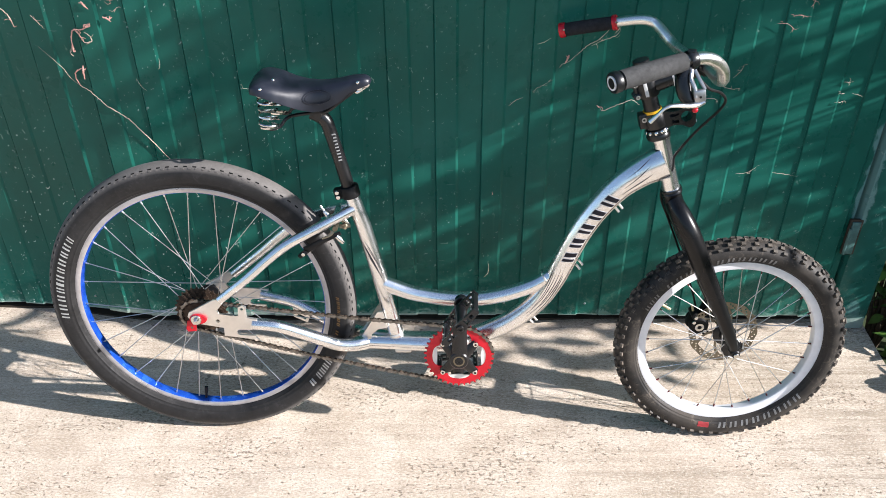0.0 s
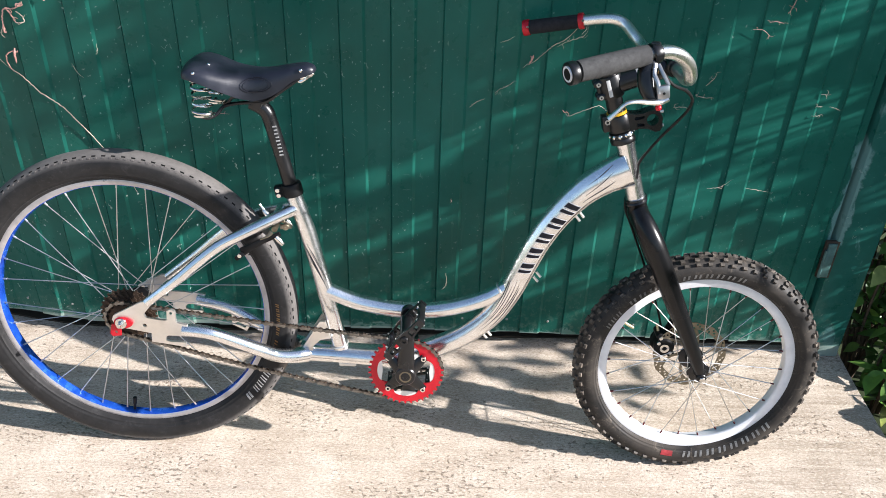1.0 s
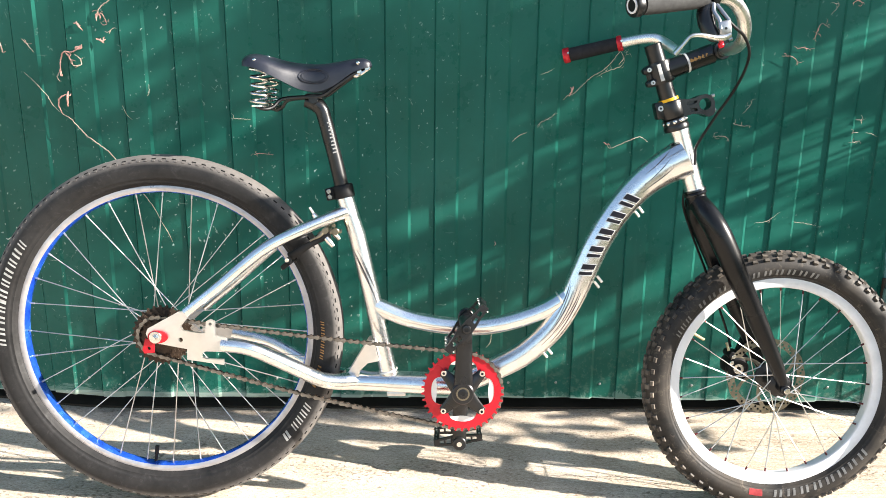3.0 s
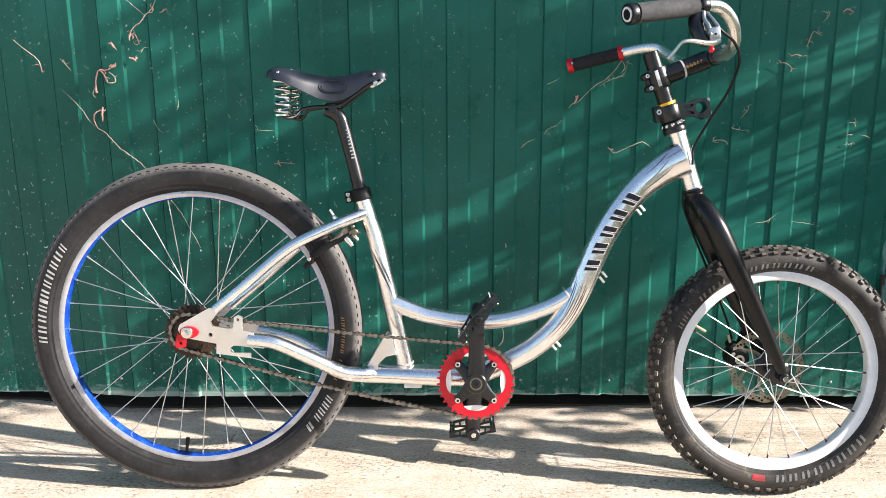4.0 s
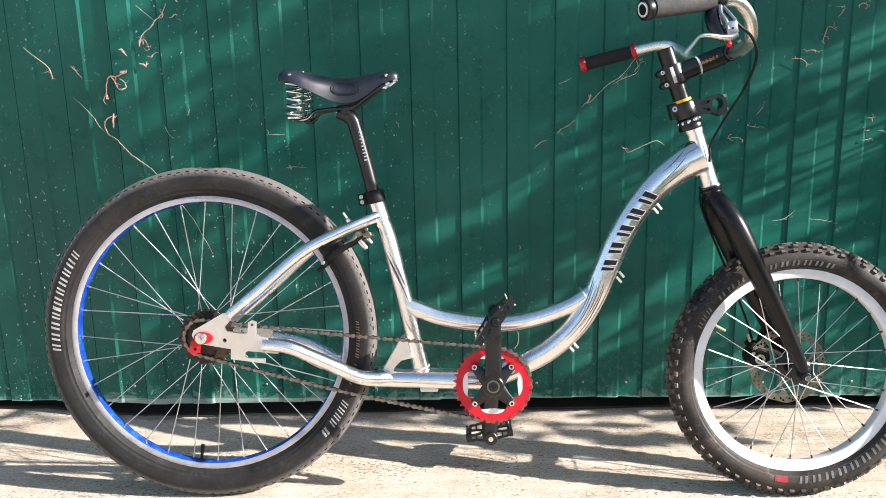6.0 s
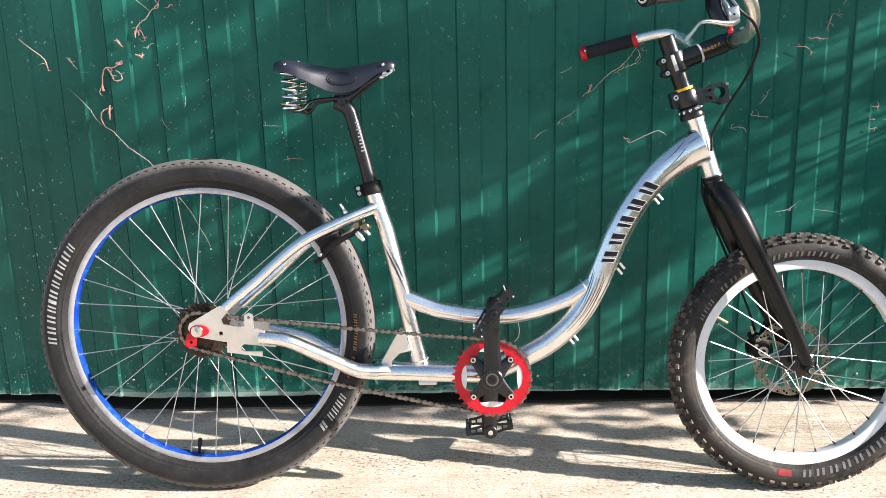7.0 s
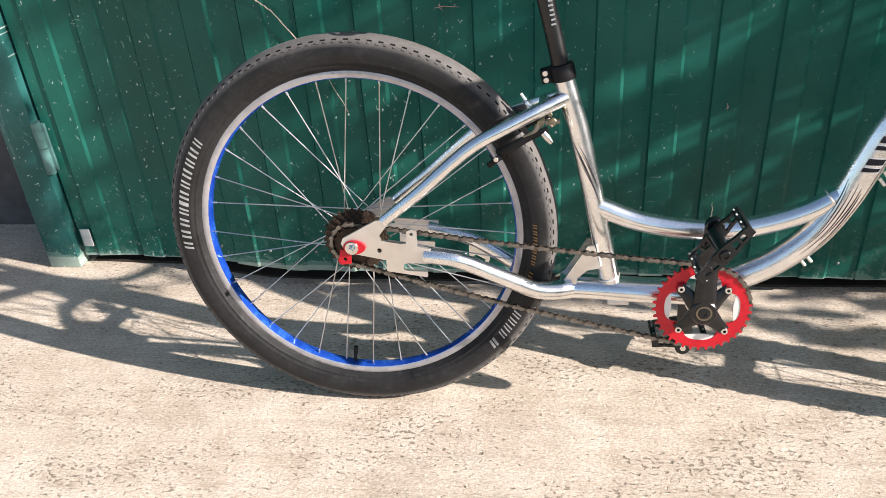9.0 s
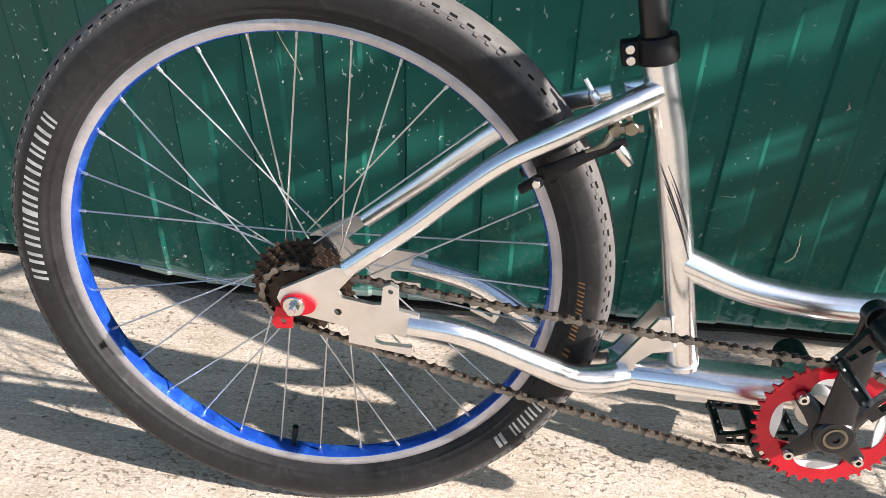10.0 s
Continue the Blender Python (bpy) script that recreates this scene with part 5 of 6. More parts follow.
    for u, v in ((-0.1655, 0.8590), (-0.1500, 0.8655)):
        disc(bm, P(u, v), 0.0062, 0.002, 0.0135, 6, bevel=0.001)
    sweep(bm, spline([P(-0.176, 0.853, 0.008), P(-0.170, 0.8505, 0.007), P(-0.162, 0.8545, 0.004), P(-0.146, 0.866, 0.002)], 4), [0.0045, 0.0050, 0.0045, 0.0050], 10)
    part("tension_bolt", bm, CHROME, sad, "bright saddle tension bolt")
    # seat post
    bm = bmesh.new()
    sweep(bm, spline([P(-0.197, 0.622), P(-0.212, 0.690), P(-0.232, 0.768), P(-0.238, 0.786), P(-0.249, 0.797), P(-0.268, 0.803)], 5), [0.0138, 0.0138, 0.0138, 0.0142, 0.015, 0.012], 26)
    post = part("seat_post", bm, BLACK, bike, "black seat post with small pale print")
    bm = bmesh.new()
    box(bm, (-0.016, -0.024, -0.005), (0.018, 0.024, 0.005), Matrix.Translation(P(-0.250, 0.811)), 0.004)
    sweep(bm, [P(-0.250, 0.806, -0.024), P(-0.250, 0.806, 0.024)], 0.0085, 16)
    part("saddle_clamp", bm, BLACK, post)
    for k in range(9):
        bm = bmesh.new()
        p = P(-0.2225, 0.762).lerp(P(-0.2120, 0.706), k / 8)
        sweep(bm, [p + P(-0.0034 + 0.001 * (k % 2), -0.0004, 0.0137), p + P(0.0040, 0.0012, 0.0137)], 0.0016, 6, side=(0, 1, 0), flat=0.5)
        part("print", bm, PRINT_SOFT, post, "pale plain bar of print")
    bm = bmesh.new()
    ax = (P(-0.212, 0.690) - P(-0.197, 0.622)).normalized()
    lathe(bm, P(-0.1950, 0.619), [(0.014, 0.0), (0.0195, 0.0), (0.0205, 0.003), (0.0205, 0.022), (0.019, 0.025), (0.014, 0.026)], 32, closed=True, axis=ax)
    box(bm, (-0.034, -0.009, -0.012), (-0.012, 0.009, 0.012), Matrix.Translation(P(-0.198, 0.631)) @ Matrix.Rotation(radians(-12), 4, "Y"), 0.003)
    cl = part("seat_clamp", bm, BLACK_MATT, bike, "black seat clamp with two bolts")
    for k in (0.0, 0.0105):
        bm = bmesh.new()
        disc(bm, P(-0.2222 - 0.002 * (k > 0), 0.621 + k, 0), 0.0045, 0.006, 0.0150, 14)
        part("bolt", bm, CHROME, cl, "bright clamp bolt")
    return sad


def pedal(name, c, tilt, s, shift):
    """A wide platform: two pierced side plates, thick end rails with pins, a tapered spindle block. Built flat, then turned to its tilt."""
    m = Matrix.Translation(P(*c, 0)) @ Matrix.Rotation(-radians(tilt), 4, "Y")
    w0, w1, base = 0.010, 0.098, 0.088

    def span(a, b):
        return (base + a, base + b) if s > 0 else (-base - b, -base - a)

    def bar(nm, parent, u0, u1, v0, v1, a, b, bev=0.003):
        bm = bmesh.new()
        lo, hi = span(a, b)
        box(bm, (u0, -hi, v0), (u1, -lo, v1), m, bev)
        return part(nm, bm, BLACK, parent)
    bm = bmesh.new()
    sweep(bm, [m @ Vector((0, -s * (base + w), 0)) for w in (w0, w0 + 0.02, 0.06, w1)], [0.0125, 0.0115, 0.0095, 0.0090], 16, side=(0, 0, 1))
    ped = part(name, bm, BLACK, bike, "black flat platform pedal with steel pins")
    bm = bmesh.new()
    sweep(bm, [m @ Vector((0, -s * 0.08, 0)), m @ Vector((0, -s * (base + w0 + 0.004), 0))], 0.0075, 14)
    part("spindle", bm, BLACK, ped)
    edge = [(-0.0525, -0.0072), (-0.030, -0.0080), (-0.013, -0.0110), (0.013, -0.0110), (0.030, -0.0080), (0.0525, -0.0072)]
    edge += [(u, -v) for u, v in reversed(edge)]
    slots = [[(k * 0.040, -0.0036), (k * 0.040, 0.0036), (k * 0.031, 0.0044), (k * 0.031, -0.0044)][::k] for k in (1, -1)] + [[(k * 0.027, -0.0045), (k * 0.027, 0.0045), (k * 0.016, 0.0062), (k * 0.016, -0.0062)][::k] for k in (1, -1)]
    for w in (w0, w1 - 0.008):
        bm = bmesh.new()
        plate(bm, edge, *span(w, w + 0.008), slots)
        bm.transform(m)
        part("side_plate", bm, BLACK, ped, "pierced black side plate", 25)
    for u in (-0.0522, 0.0412):
        bar("rail", ped, u, u + 0.011, -0.0070, 0.0070, w0 + 0.0081, w1 - 0.0081)
    bm = bmesh.new()
    lathe(bm, m @ Vector((0, -s * (base + w1), 0)), [(0.0001, 0.0), (0.0075, 0.0), (0.0082, 0.002), (0.0070, 0.0042), (0.0042, 0.0046), (0.0040, 0.002), (0.0001, 0.002)], 18, axis=(0, -s, 0))
    part("spindle_cap", bm, BLACK, ped, "glossy black spindle cap")
    for u in (-0.0465, 0.0465):
        for w in (w0 + 0.006, 0.038, 0.07, w1 - 0.006):
            for v in (1, -1):
                pb = bmesh.new()
                sweep(pb, [m @ Vector((u, -s * (base + w), 0.005 * v)), m @ Vector((u, -s * (base + w), 0.0105 * v))], 0.0016, 6)
                part("pin", pb, WORN_STEEL, ped)
    ped.matrix_basis = Matrix.Translation(P(*shift)) @ turned(*BB, 4.0, 0.0)
    return ped


def drivetrain():
    CR = 0.150
    # chain-side crank with a four-arm spider
    bm = bmesh.new()
    u, v = BB
    sweep(bm, spline([P(u, v - 0.004, 0.078), P(u + 0.001, v + 0.05, 0.079), P(u + 0.002, v + 0.11, 0.083), P(u + 0.004, v + CR, 0.086)], 5), [0.0195, 0.0165, 0.0145, 0.0150], 20, side=(0, 1, 0), flat=0.46)
    disc(bm, P(u, v), 0.0215, 0.062, 0.0865, 30)
    disc(bm, P(u + 0.004, v + CR), 0.0145, 0.076, 0.0935, 24)
    for k in range(4):
        a = radians(45 + 90 * k)
        d = P(math.cos(a), math.sin(a))
        sweep(bm, [P(u, v, 0.074) + d * 0.012, P(u, v, 0.072) + d * 0.034, P(u, v, 0.069) + d * 0.0545], [0.017, 0.0115, 0.0085], 14, side=(0, 1, 0), flat=0.35)
    crank = part("crank", bm, BLACK, bike, "black crank arm with four-arm spider")
    bm = bmesh.new()
    lathe(bm, P(u, v), [(0.0045, 0.0845), (0.0095, 0.0845), (0.0095, 0.0878), (0.0078, 0.0885), (0.0045, 0.0885)], 20, closed=True)
    part("crank_bolt", bm, BLACK, crank, "glossy black crank bolt")
    bm = bmesh.new()
    lathe(bm, P(u, v), [(0.0100, 0.0860), (0.0128, 0.0860), (0.0128, 0.0876), (0.0100, 0.0876)], 24, closed=True)
    part("bolt_washer", bm, DISC_M, crank, "thin dull ring round the crank bolt")
    crank.matrix_basis = Matrix.Translation(P(0, 0.0045, 0.006)) @ turned(*BB, 4.0, 0.0)
    # chainring: toothed red ring with bare crescents inside it
    bm = bmesh.new()
    T = 38
    loop = []
    for i in range(T):
        for f, r in ((0.0, 0.0738), (0.28, 0.0738), (0.42, 0.0798), (0.58, 0.0798), (0.72, 0.0738)):
            a = (i + f) * math.tau / T
            loop.append((u + r * math.cos(a), v + r * math.sin(a)))
    inner = []
    for i in range(96):
        a = i * math.tau / 96
        q = 0.5 + 0.5 * math.cos(4 * (a - radians(45)))
        inner.append((u + (0.0605 - 0.0165 * q ** 3) * math.cos(a), v + (0.0605 - 0.0165 * q ** 3) * math.sin(a)))
    plate(bm, loop, 0.0600, 0.0638, [inner])
    part("chainring", bm, RED, crank, "red anodised toothed chainring", 20)
    for k in range(4):
        a0 = radians(90 * k)
        bm = bmesh.new()
        outer = [(u + 0.0612 * math.cos(a0 + t), v + 0.0612 * math.sin(a0 + t)) for t in (radians(-33 + 66 * i / 20) for i in range(21))]
        inn = [(u + (0.0612 - 0.0118 * math.cos(t / radians(33) * math.pi / 2)) * math.cos(a0 + t), v + (0.0612 - 0.0118 * math.cos(t / radians(33) * math.pi / 2)) * math.sin(a0 + t)) for t in (radians(32 - 64 * i / 20) for i in range(21))]
        plate(bm, outer + inn, 0.0604, 0.0630)
        part("crescent", bm, CREAM, crank, "bare aluminium crescent of the chainring", 20)
        a = radians(45 + 90 * k)
        bm = bmesh.new()
        lathe(bm, P(u + 0.052 * math.cos(a), v + 0.052 * math.sin(a)), [(0.0026, 0.072), (0.0026, 0.0765), (0.0052, 0.0765), (0.006, 0.075), (0.006, 0.066)], 18)
        part("chainring_bolt", bm, CHROME, crank, "bright chainring bolt")
    # crank on the wall side
    bm = bmesh.new()
    sweep(bm, spline([P(u, v + 0.004, -0.078), P(u, v - 0.05, -0.079), P(u - 0.001, v - 0.11, -0.083), P(u - 0.002, v - CR, -0.086)], 5), [0.0195, 0.0165, 0.0145, 0.0150], 20, side=(0, 1, 0), flat=0.46)
    disc(bm, P(u, v), 0.020, -0.0865, -0.037, 28)
    disc(bm, P(u - 0.002, v - CR), 0.0145, -0.0935, -0.074, 24)
    far_crank = part("crank", bm, BLACK, bike, "black crank arm")
    far_crank.matrix_basis = turned(*BB, 4.0, 0.0)
    bm = bmesh.new()
    disc(bm, P(u - 0.002, v - CR), 0.0055, -0.074, -0.071, 14)
    part("pedal_axle_end", bm, CHROME, far_crank, "bright pedal axle end")
    pedal("pedal", (u + 0.002, v + CR), 51, 1, (0, -0.001, 0.012))
    pedal("pedal", (u - 0.004, v - CR), 8, -1, (0, 0, 0))

    # chain: links along two straight runs and round both wheels
    rc, rr, w = 0.0769, 0.0368, 0.0645
    c0, c1 = Vector(BB) + Vector((0, 0.0075)), Vector(REAR) + Vector((0.002, 0.002))
    L = (c0 - c1).length
    base = math.atan2(c0.y - c1.y, c0.x - c1.x)
    off = math.acos((rr - rc) / L)
    a_top = base + off
    a_bot = base - off
    pts = []
    p_rt, p_ct = c1 + rr * Vector((math.cos(a_top), math.sin(a_top))), c0 + rc * Vector((math.cos(a_top), math.sin(a_top)))
    p_rb, p_cb = c1 + rr * Vector((math.cos(a_bot), math.sin(a_bot))), c0 + rc * Vector((math.cos(a_bot), math.sin(a_bot)))
    for i in range(80):
        pts.append(p_rt.lerp(p_ct, i / 80) - Vector((0, 0.004 * math.sin(math.pi * i / 80))))
    for i in range(40):
        a = a_top + (a_bot - a_top) * i / 40
        pts.append(c0 + rc * Vector((math.cos(a), math.sin(a))))
    for i in range(80):
        pts.append(p_cb.lerp(p_rb, i / 80) - Vector((0, 0.007 * math.sin(math.pi * i / 80))))
    for i in range(40):
        a = a_bot + (-(math.tau + (a_bot - a_top))) * i / 40
        pts.append(c1 + rr * Vector((math.cos(a), math.sin(a))))
    pts.append(pts[0])
    cum = [0.0]
    for a, b in zip(pts, pts[1:]):
        cum.append(cum[-1] + (b - a).length)
    n = round(cum[-1] / 0.0127 / 2) * 2
    step = cum[-1] / n
    def at(s):
        s %= cum[-1]
        return Vector((float(np.interp(s, cum, [p.x for p in pts])), float(np.interp(s, cum, [p.y for p in pts]))))
    bm = bmesh.new()
    for i in range(n):
        p = at(i * step)
        disc(bm, P(p.x, p.y), 0.0039, w - 0.0028, w + 0.0028, 8)
    chain = part("chain", bm, COG_M, bike, "oily bicycle chain with steel rollers")
    def link_mesh(half, h, wa, mat):
        b = bmesh.new()
        for s in (1, -1):
            out = []
            for sgn in (1, -1):
                for k in range(7):
                    t = -math.pi / 2 + math.pi * k / 6
                    out.append((sgn * (half + h * math.cos(t)), sgn * h * math.sin(t)))
                out.append((0.0, sgn * h * 0.5))
            lo, hi = sorted((s * wa, s * (wa + 0.0011)))
            plate(b, out, lo, hi)
        return mesh_of("link", b, mat, 25)
    outer, innr = link_mesh(step / 2, 0.0039, 0.0031, CHAIN_M), link_mesh(step / 2, 0.0035, 0.0018, CHAIN_D)
    for i in range(n):
        p, q = at(i * step), at((i + 1) * step)
        m = (p + q) / 2
        o = new("link", outer if i % 2 else innr)
        o.parent = chain
        o.matrix_basis = Matrix.Translation(P(m.x, m.y, w)) @ Matrix.Rotation(-math.atan2(q.y - p.y, q.x - p.x), 4, "Y")
    # chain tensioner bracket
    bm = bmesh.new()
    c = (-0.5415, 0.3605)
    out = [(c[0] + 0.023 * math.cos(a) * (1.0 if math.cos(a) > 0 else 0.66), c[1] + 0.0125 * math.sin(a)) for a in (k * math.tau / 24 for k in range(24))]
    plate(bm, out, 0.0889, 0.0920, [ring_of(c[0], c[1], 0.006, 14)])
    plate(bm, [(c[0] - 0.020, c[1] - 0.003), (c[0] - 0.002, c[1] - 0.010), (c[0] - 0.004, c[1] - 0.030), (c[0] - 0.022, c[1] - 0.032), (c[0] - 0.026, c[1] - 0.025)], 0.0891, 0.0918, [ring_of(c[0] - 0.0135, c[1] - 0.022, 0.0036, 10)])
    tug = part("chain_tug", bm, RED, bike, "red anodised chain tensioner")
    bm = bmesh.new()
    q = P(*c)
    lathe(bm, q, [(0.0048, 0.0921), (0.0112, 0.0922), (0.0120, 0.0940), (0.0112, 0.0955), (0.0048, 0.0958)], 24, closed=True)
    lathe(bm, q, [(0.0030, 0.0956), (0.0064, 0.0956), (0.0064, 0.1005), (0.0030, 0.1005)], 6, closed=True)
    sweep(bm, [q + P(0, 0, 0.080), q + P(0, 0, 0.1065)], 0.0042, 12)
    part("axle_nut", bm, CHROME, tug, "shiny axle nut and washer", 20)


def rear_brake():
    for s in (1, -1):
        bm = bmesh.new()
        sweep(bm, spline([P(-0.297, 0.507, 0.036 * s), P(-0.2777, 0.5195, 0.042 * s), P(-0.2533, 0.5344, 0.042 * s), P(-0.2179, 0.5502, 0.040 * s)], 5), [0.0085, 0.0080, 0.0062, 0.0050], 14, side=(0, 1, 0), flat=0.6)
        arm = part("brake_arm", bm, BLACK_MATT, bike, "black rim brake arm with pad")
        bm = bmesh.new()
        box(bm, (-0.018, -0.0055, -0.0048), (0.018, 0.0055, 0.0048), Matrix.Translation(P(-0.302, 0.493, 0.022 * s)) @ Matrix.Rotation(radians(-38), 4, "Y"), 0.0025)
        sweep(bm, [P(-0.300, 0.496, 0.026 * s), P(-0.298, 0.503, 0.046 * s)], 0.0055, 12)
        part("brake_pad", bm, BLACK_MATT, arm, "black rubber brake pad and holder")
        bm = bmesh.new()
        disc(bm, P(-0.300, 0.503), 0.0042, 0.0485 * s if s > 0 else -0.052, 0.052 if s > 0 else -0.0485, 12)
        part("pad_bolt", bm, CHROME, arm, "bright pad bolt")
        bm = bmesh.new()
        sweep(bm, [P(-0.226, 0.546, 0.045 * s), P(-0.220, 0.539, 0.045 * s), P(-0.2123, 0.5293, 0.045 * s)], [0.0050, 0.0062, 0.0040], 12)
        part("barrel", bm, CHROME, arm, "silver brake barrel")
        bm = bmesh.new()
        sweep(bm, spline([P(-0.2563, 0.5402, 0.047 * s), P(-0.2470, 0.5450, 0.049 * s), P(-0.2390, 0.5490, 0.046 * s), P(-0.2348, 0.5543, 0.041 * s)], 4), [0.0020, 0.0020, 0.0034, 0.0050], 8)
        part("return_spring", bm, DISC_M, arm, "bright return spring")
        bm = bmesh.new()
        sweep(bm, spline([P(-0.2790, 0.512, 0.043 * s), P(-0.2800, 0.504, 0.040 * s), P(-0.2850, 0.499, 0.036 * s)], 4), 0.0012, 6)
        part("spring_wire", bm, BLACK_MATT, arm, "thin dark spring wire")
    bm = bmesh.new()
    sweep(bm, [P(-0.2300, 0.5570, -0.036), P(-0.2300, 0.5570, 0.036)], 0.0058, 12)
    sweep(bm, [P(-0.2230, 0.5530, 0.012), P(-0.2000, 0.5545, 0.012)], [0.0052, 0.0040], 10)
    disc(bm, P(-0.2120, 0.5540), 0.0070, 0.010, 0.017, 14)
    disc(bm, P(-0.2158, 0.5650), 0.0036, 0.004, 0.014, 10)
    part("brake_link", bm, DISC_M, bike, "silver brake linkage")
    bm = bmesh.new()
    sweep(bm, [P(-0.2480, 0.578, 0.010), P(-0.2540, 0.5866, 0.010), P(-0.2550, 0.589, 0.010), P(-0.2623, 0.6003, 0.010)], [0.0058, 0.0050, 0.0026, 0.0024], 10)
    sweep(bm, [P(-0.226, 0.583, -0.022), P(-0.226, 0.583, 0.022)], 0.0085, 14)
    part("stay_bridge", bm, ALU, bike, "aluminium stay bridge with cable stop")


rear_wheel()
front_wheel()
bike_frame()
fork()
cockpit()
saddle()
drivetrain()
rear_brake()


# ---- dried vines on the gate ----
def vine(pts, r, mat, label):
    bm = bmesh.new()
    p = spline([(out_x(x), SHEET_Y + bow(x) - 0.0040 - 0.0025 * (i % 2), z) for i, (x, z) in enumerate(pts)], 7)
    p = [q + Vector((rng.uniform(-1, 1), rng.uniform(-0.6, 0.2), rng.uniform(-1, 1))) * 0.0009 for q in p]
    sweep(bm, p, [r * 0.5, r, r, r * 0.4], 6)
    return tagged(part("vine", bm, mat), label, "vine", "dried vines on the gate")


DRY = "dried brown climbing stalk stuck to the green gate"
vine([(-0.857, 0.745), (-0.838, 0.732), (-0.823, 0.713), (-0.804, 0.694), (-0.779, 0.673), (-0.756, 0.654), (-0.705, 0.582), (-0.670, 0.530), (-0.633, 0.449)], 0.0013, VINE, DRY)
vine([(-0.842, 0.790), (-0.859, 0.781), (-0.865, 0.766), (-0.857, 0.745)], 0.0015, VINE_PINK, DRY)
vine([(-0.804, 0.896), (-0.814, 0.885), (-0.828, 0.881), (-0.841, 0.881), (-0.850, 0.864), (-0.851, 0.849), (-0.853, 0.830)], 0.0015, VINE_PINK, DRY)
vine([(-0.691, 1.045), (-0.704, 1.019), (-0.720, 1.007), (-0.732, 0.991), (-0.748, 0.981), (-0.757, 0.969), (-0.763, 0.947)], 0.0013, VINE, DRY)
vine([(-1.036, 0.954), (-1.011, 0.933), (-0.987, 0.911), (-0.977, 0.895), (-0.976, 0.876)], 0.0008, VINE, DRY)
vine([(-0.933, 0.835), (-0.912, 0.815), (-0.892, 0.790), (-0.881, 0.772), (-0.871, 0.756), (-0.853, 0.741)], 0.0005, VINE, DRY)
vine([(-0.763, 1.042), (-0.742, 1.024), (-0.721, 1.004)], 0.0006, VINE, DRY)
vine([(0.416, 0.907), (0.397, 0.897), (0.380, 0.873), (0.361, 0.854), (0.341, 0.842), (0.321, 0.826), (0.298, 0.802), (0.282, 0.796), (0.274, 0.787)], 0.0008, VINE, DRY)
vine([(0.399, 0.893), (0.404, 0.880), (0.395, 0.865)], 0.0009, VINE, DRY)
vine([(0.378, 0.688), (0.386, 0.678), (0.408, 0.686), (0.434, 0.698), (0.455, 0.704), (0.473, 0.693)], 0.0009, VINE, DRY)


def root_bits(pts, r, mat, hairs):
    """A broken bit of climbing root with short curled hairs."""
    bm = bmesh.new()
    r *= 0.62
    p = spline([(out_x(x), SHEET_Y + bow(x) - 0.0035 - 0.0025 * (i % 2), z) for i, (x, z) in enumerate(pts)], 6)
    p = [q + Vector((rng.uniform(-1, 1), rng.uniform(-0.6, 0.2), rng.uniform(-1, 1))) * 0.0009 for q in p]
    sweep(bm, p, [r * 0.5, r, r * 0.8, r * 0.3], 6)
    for k in range(hairs):
        a = p[rng.randrange(len(p))]
        g = rng.uniform(0, math.tau)
        d = Vector((math.cos(g), rng.uniform(-0.4, 0), math.sin(g))) * rng.uniform(0.004, 0.014)
        e = Vector((-d.z, 0, d.x)) * rng.uniform(-0.5, 0.5)
        sweep(bm, spline([a, a + d * 0.5 + e, a + d], 4), [r * 0.6, r * 0.5, r * 0.25], 5)
    return tagged(part("vine", bm, mat), "broken pinkish climbing root stuck to the gate", "vine", "dried vines on the gate")


root_bits([(-0.838, 0.881), (-0.830, 0.871), (-0.826, 0.858)], 0.0030, VINE_PINK, 4)
root_bits([(-0.819, 0.876), (-0.807, 0.868), (-0.805, 0.855), (-0.818, 0.852), (-0.828, 0.856)], 0.0017, VINE, 5)
root_bits([(-0.853, 0.845), (-0.853, 0.830)], 0.0042, VINE_PINK, 1)
root_bits([(-0.853, 0.841), (-0.860, 0.828), (-0.857, 0.817)], 0.0016, VINE, 0)
root_bits([(-0.804, 0.893), (-0.809, 0.887)], 0.0036, VINE_PINK, 3)
root_bits([(-0.842, 0.795), (-0.843, 0.779), (-0.845, 0.760)], 0.0042, VINE_PINK, 1)
root_bits([(-0.761, 0.965), (-0.763, 0.950)], 0.0036, VINE_PINK, 3)
root_bits([(-0.757, 0.966), (-0.747, 0.961), (-0.740, 0.941)], 0.0015, VINE_PINK, 6)
root_bits([(-0.808, 0.946), (-0.803, 0.939), (-0.796, 0.928)], 0.0034, VINE_PINK, 3)
root_bits([(-0.767, 0.910), (-0.754, 0.906), (-0.747, 0.909)], 0.0034, VINE_PINK, 4)
root_bits([(-0.738, 0.921), (-0.730, 0.932)], 0.0018, VINE, 2)
root_bits([(-0.704, 1.024), (-0.700, 1.016)], 0.0034, VINE_PINK, 2)
root_bits([(-0.679, 1.015), (-0.673, 1.019)], 0.0030, VINE_PINK, 2)
root_bits([(-0.979, 0.900), (-0.976, 0.880)], 0.0018, VINE_PINK, 2)
root_bits([(-0.931, 0.908), (-0.919, 0.896), (-0.908, 0.880)], 0.0012, VINE, 3)
root_bits([(-0.723, 0.764), (-0.715, 0.747), (-0.703, 0.732)], 0.0009, PALE_STALK, 0)
root_bits([(-0.665, 0.786), (-0.660, 0.797), (-0.660, 0.812)], 0.0014, PALE_STALK, 0)
root_bits([(-0.481, 0.739), (-0.459, 0.738), (-0.435, 0.736)], 0.0010, PALE_STALK, 1)
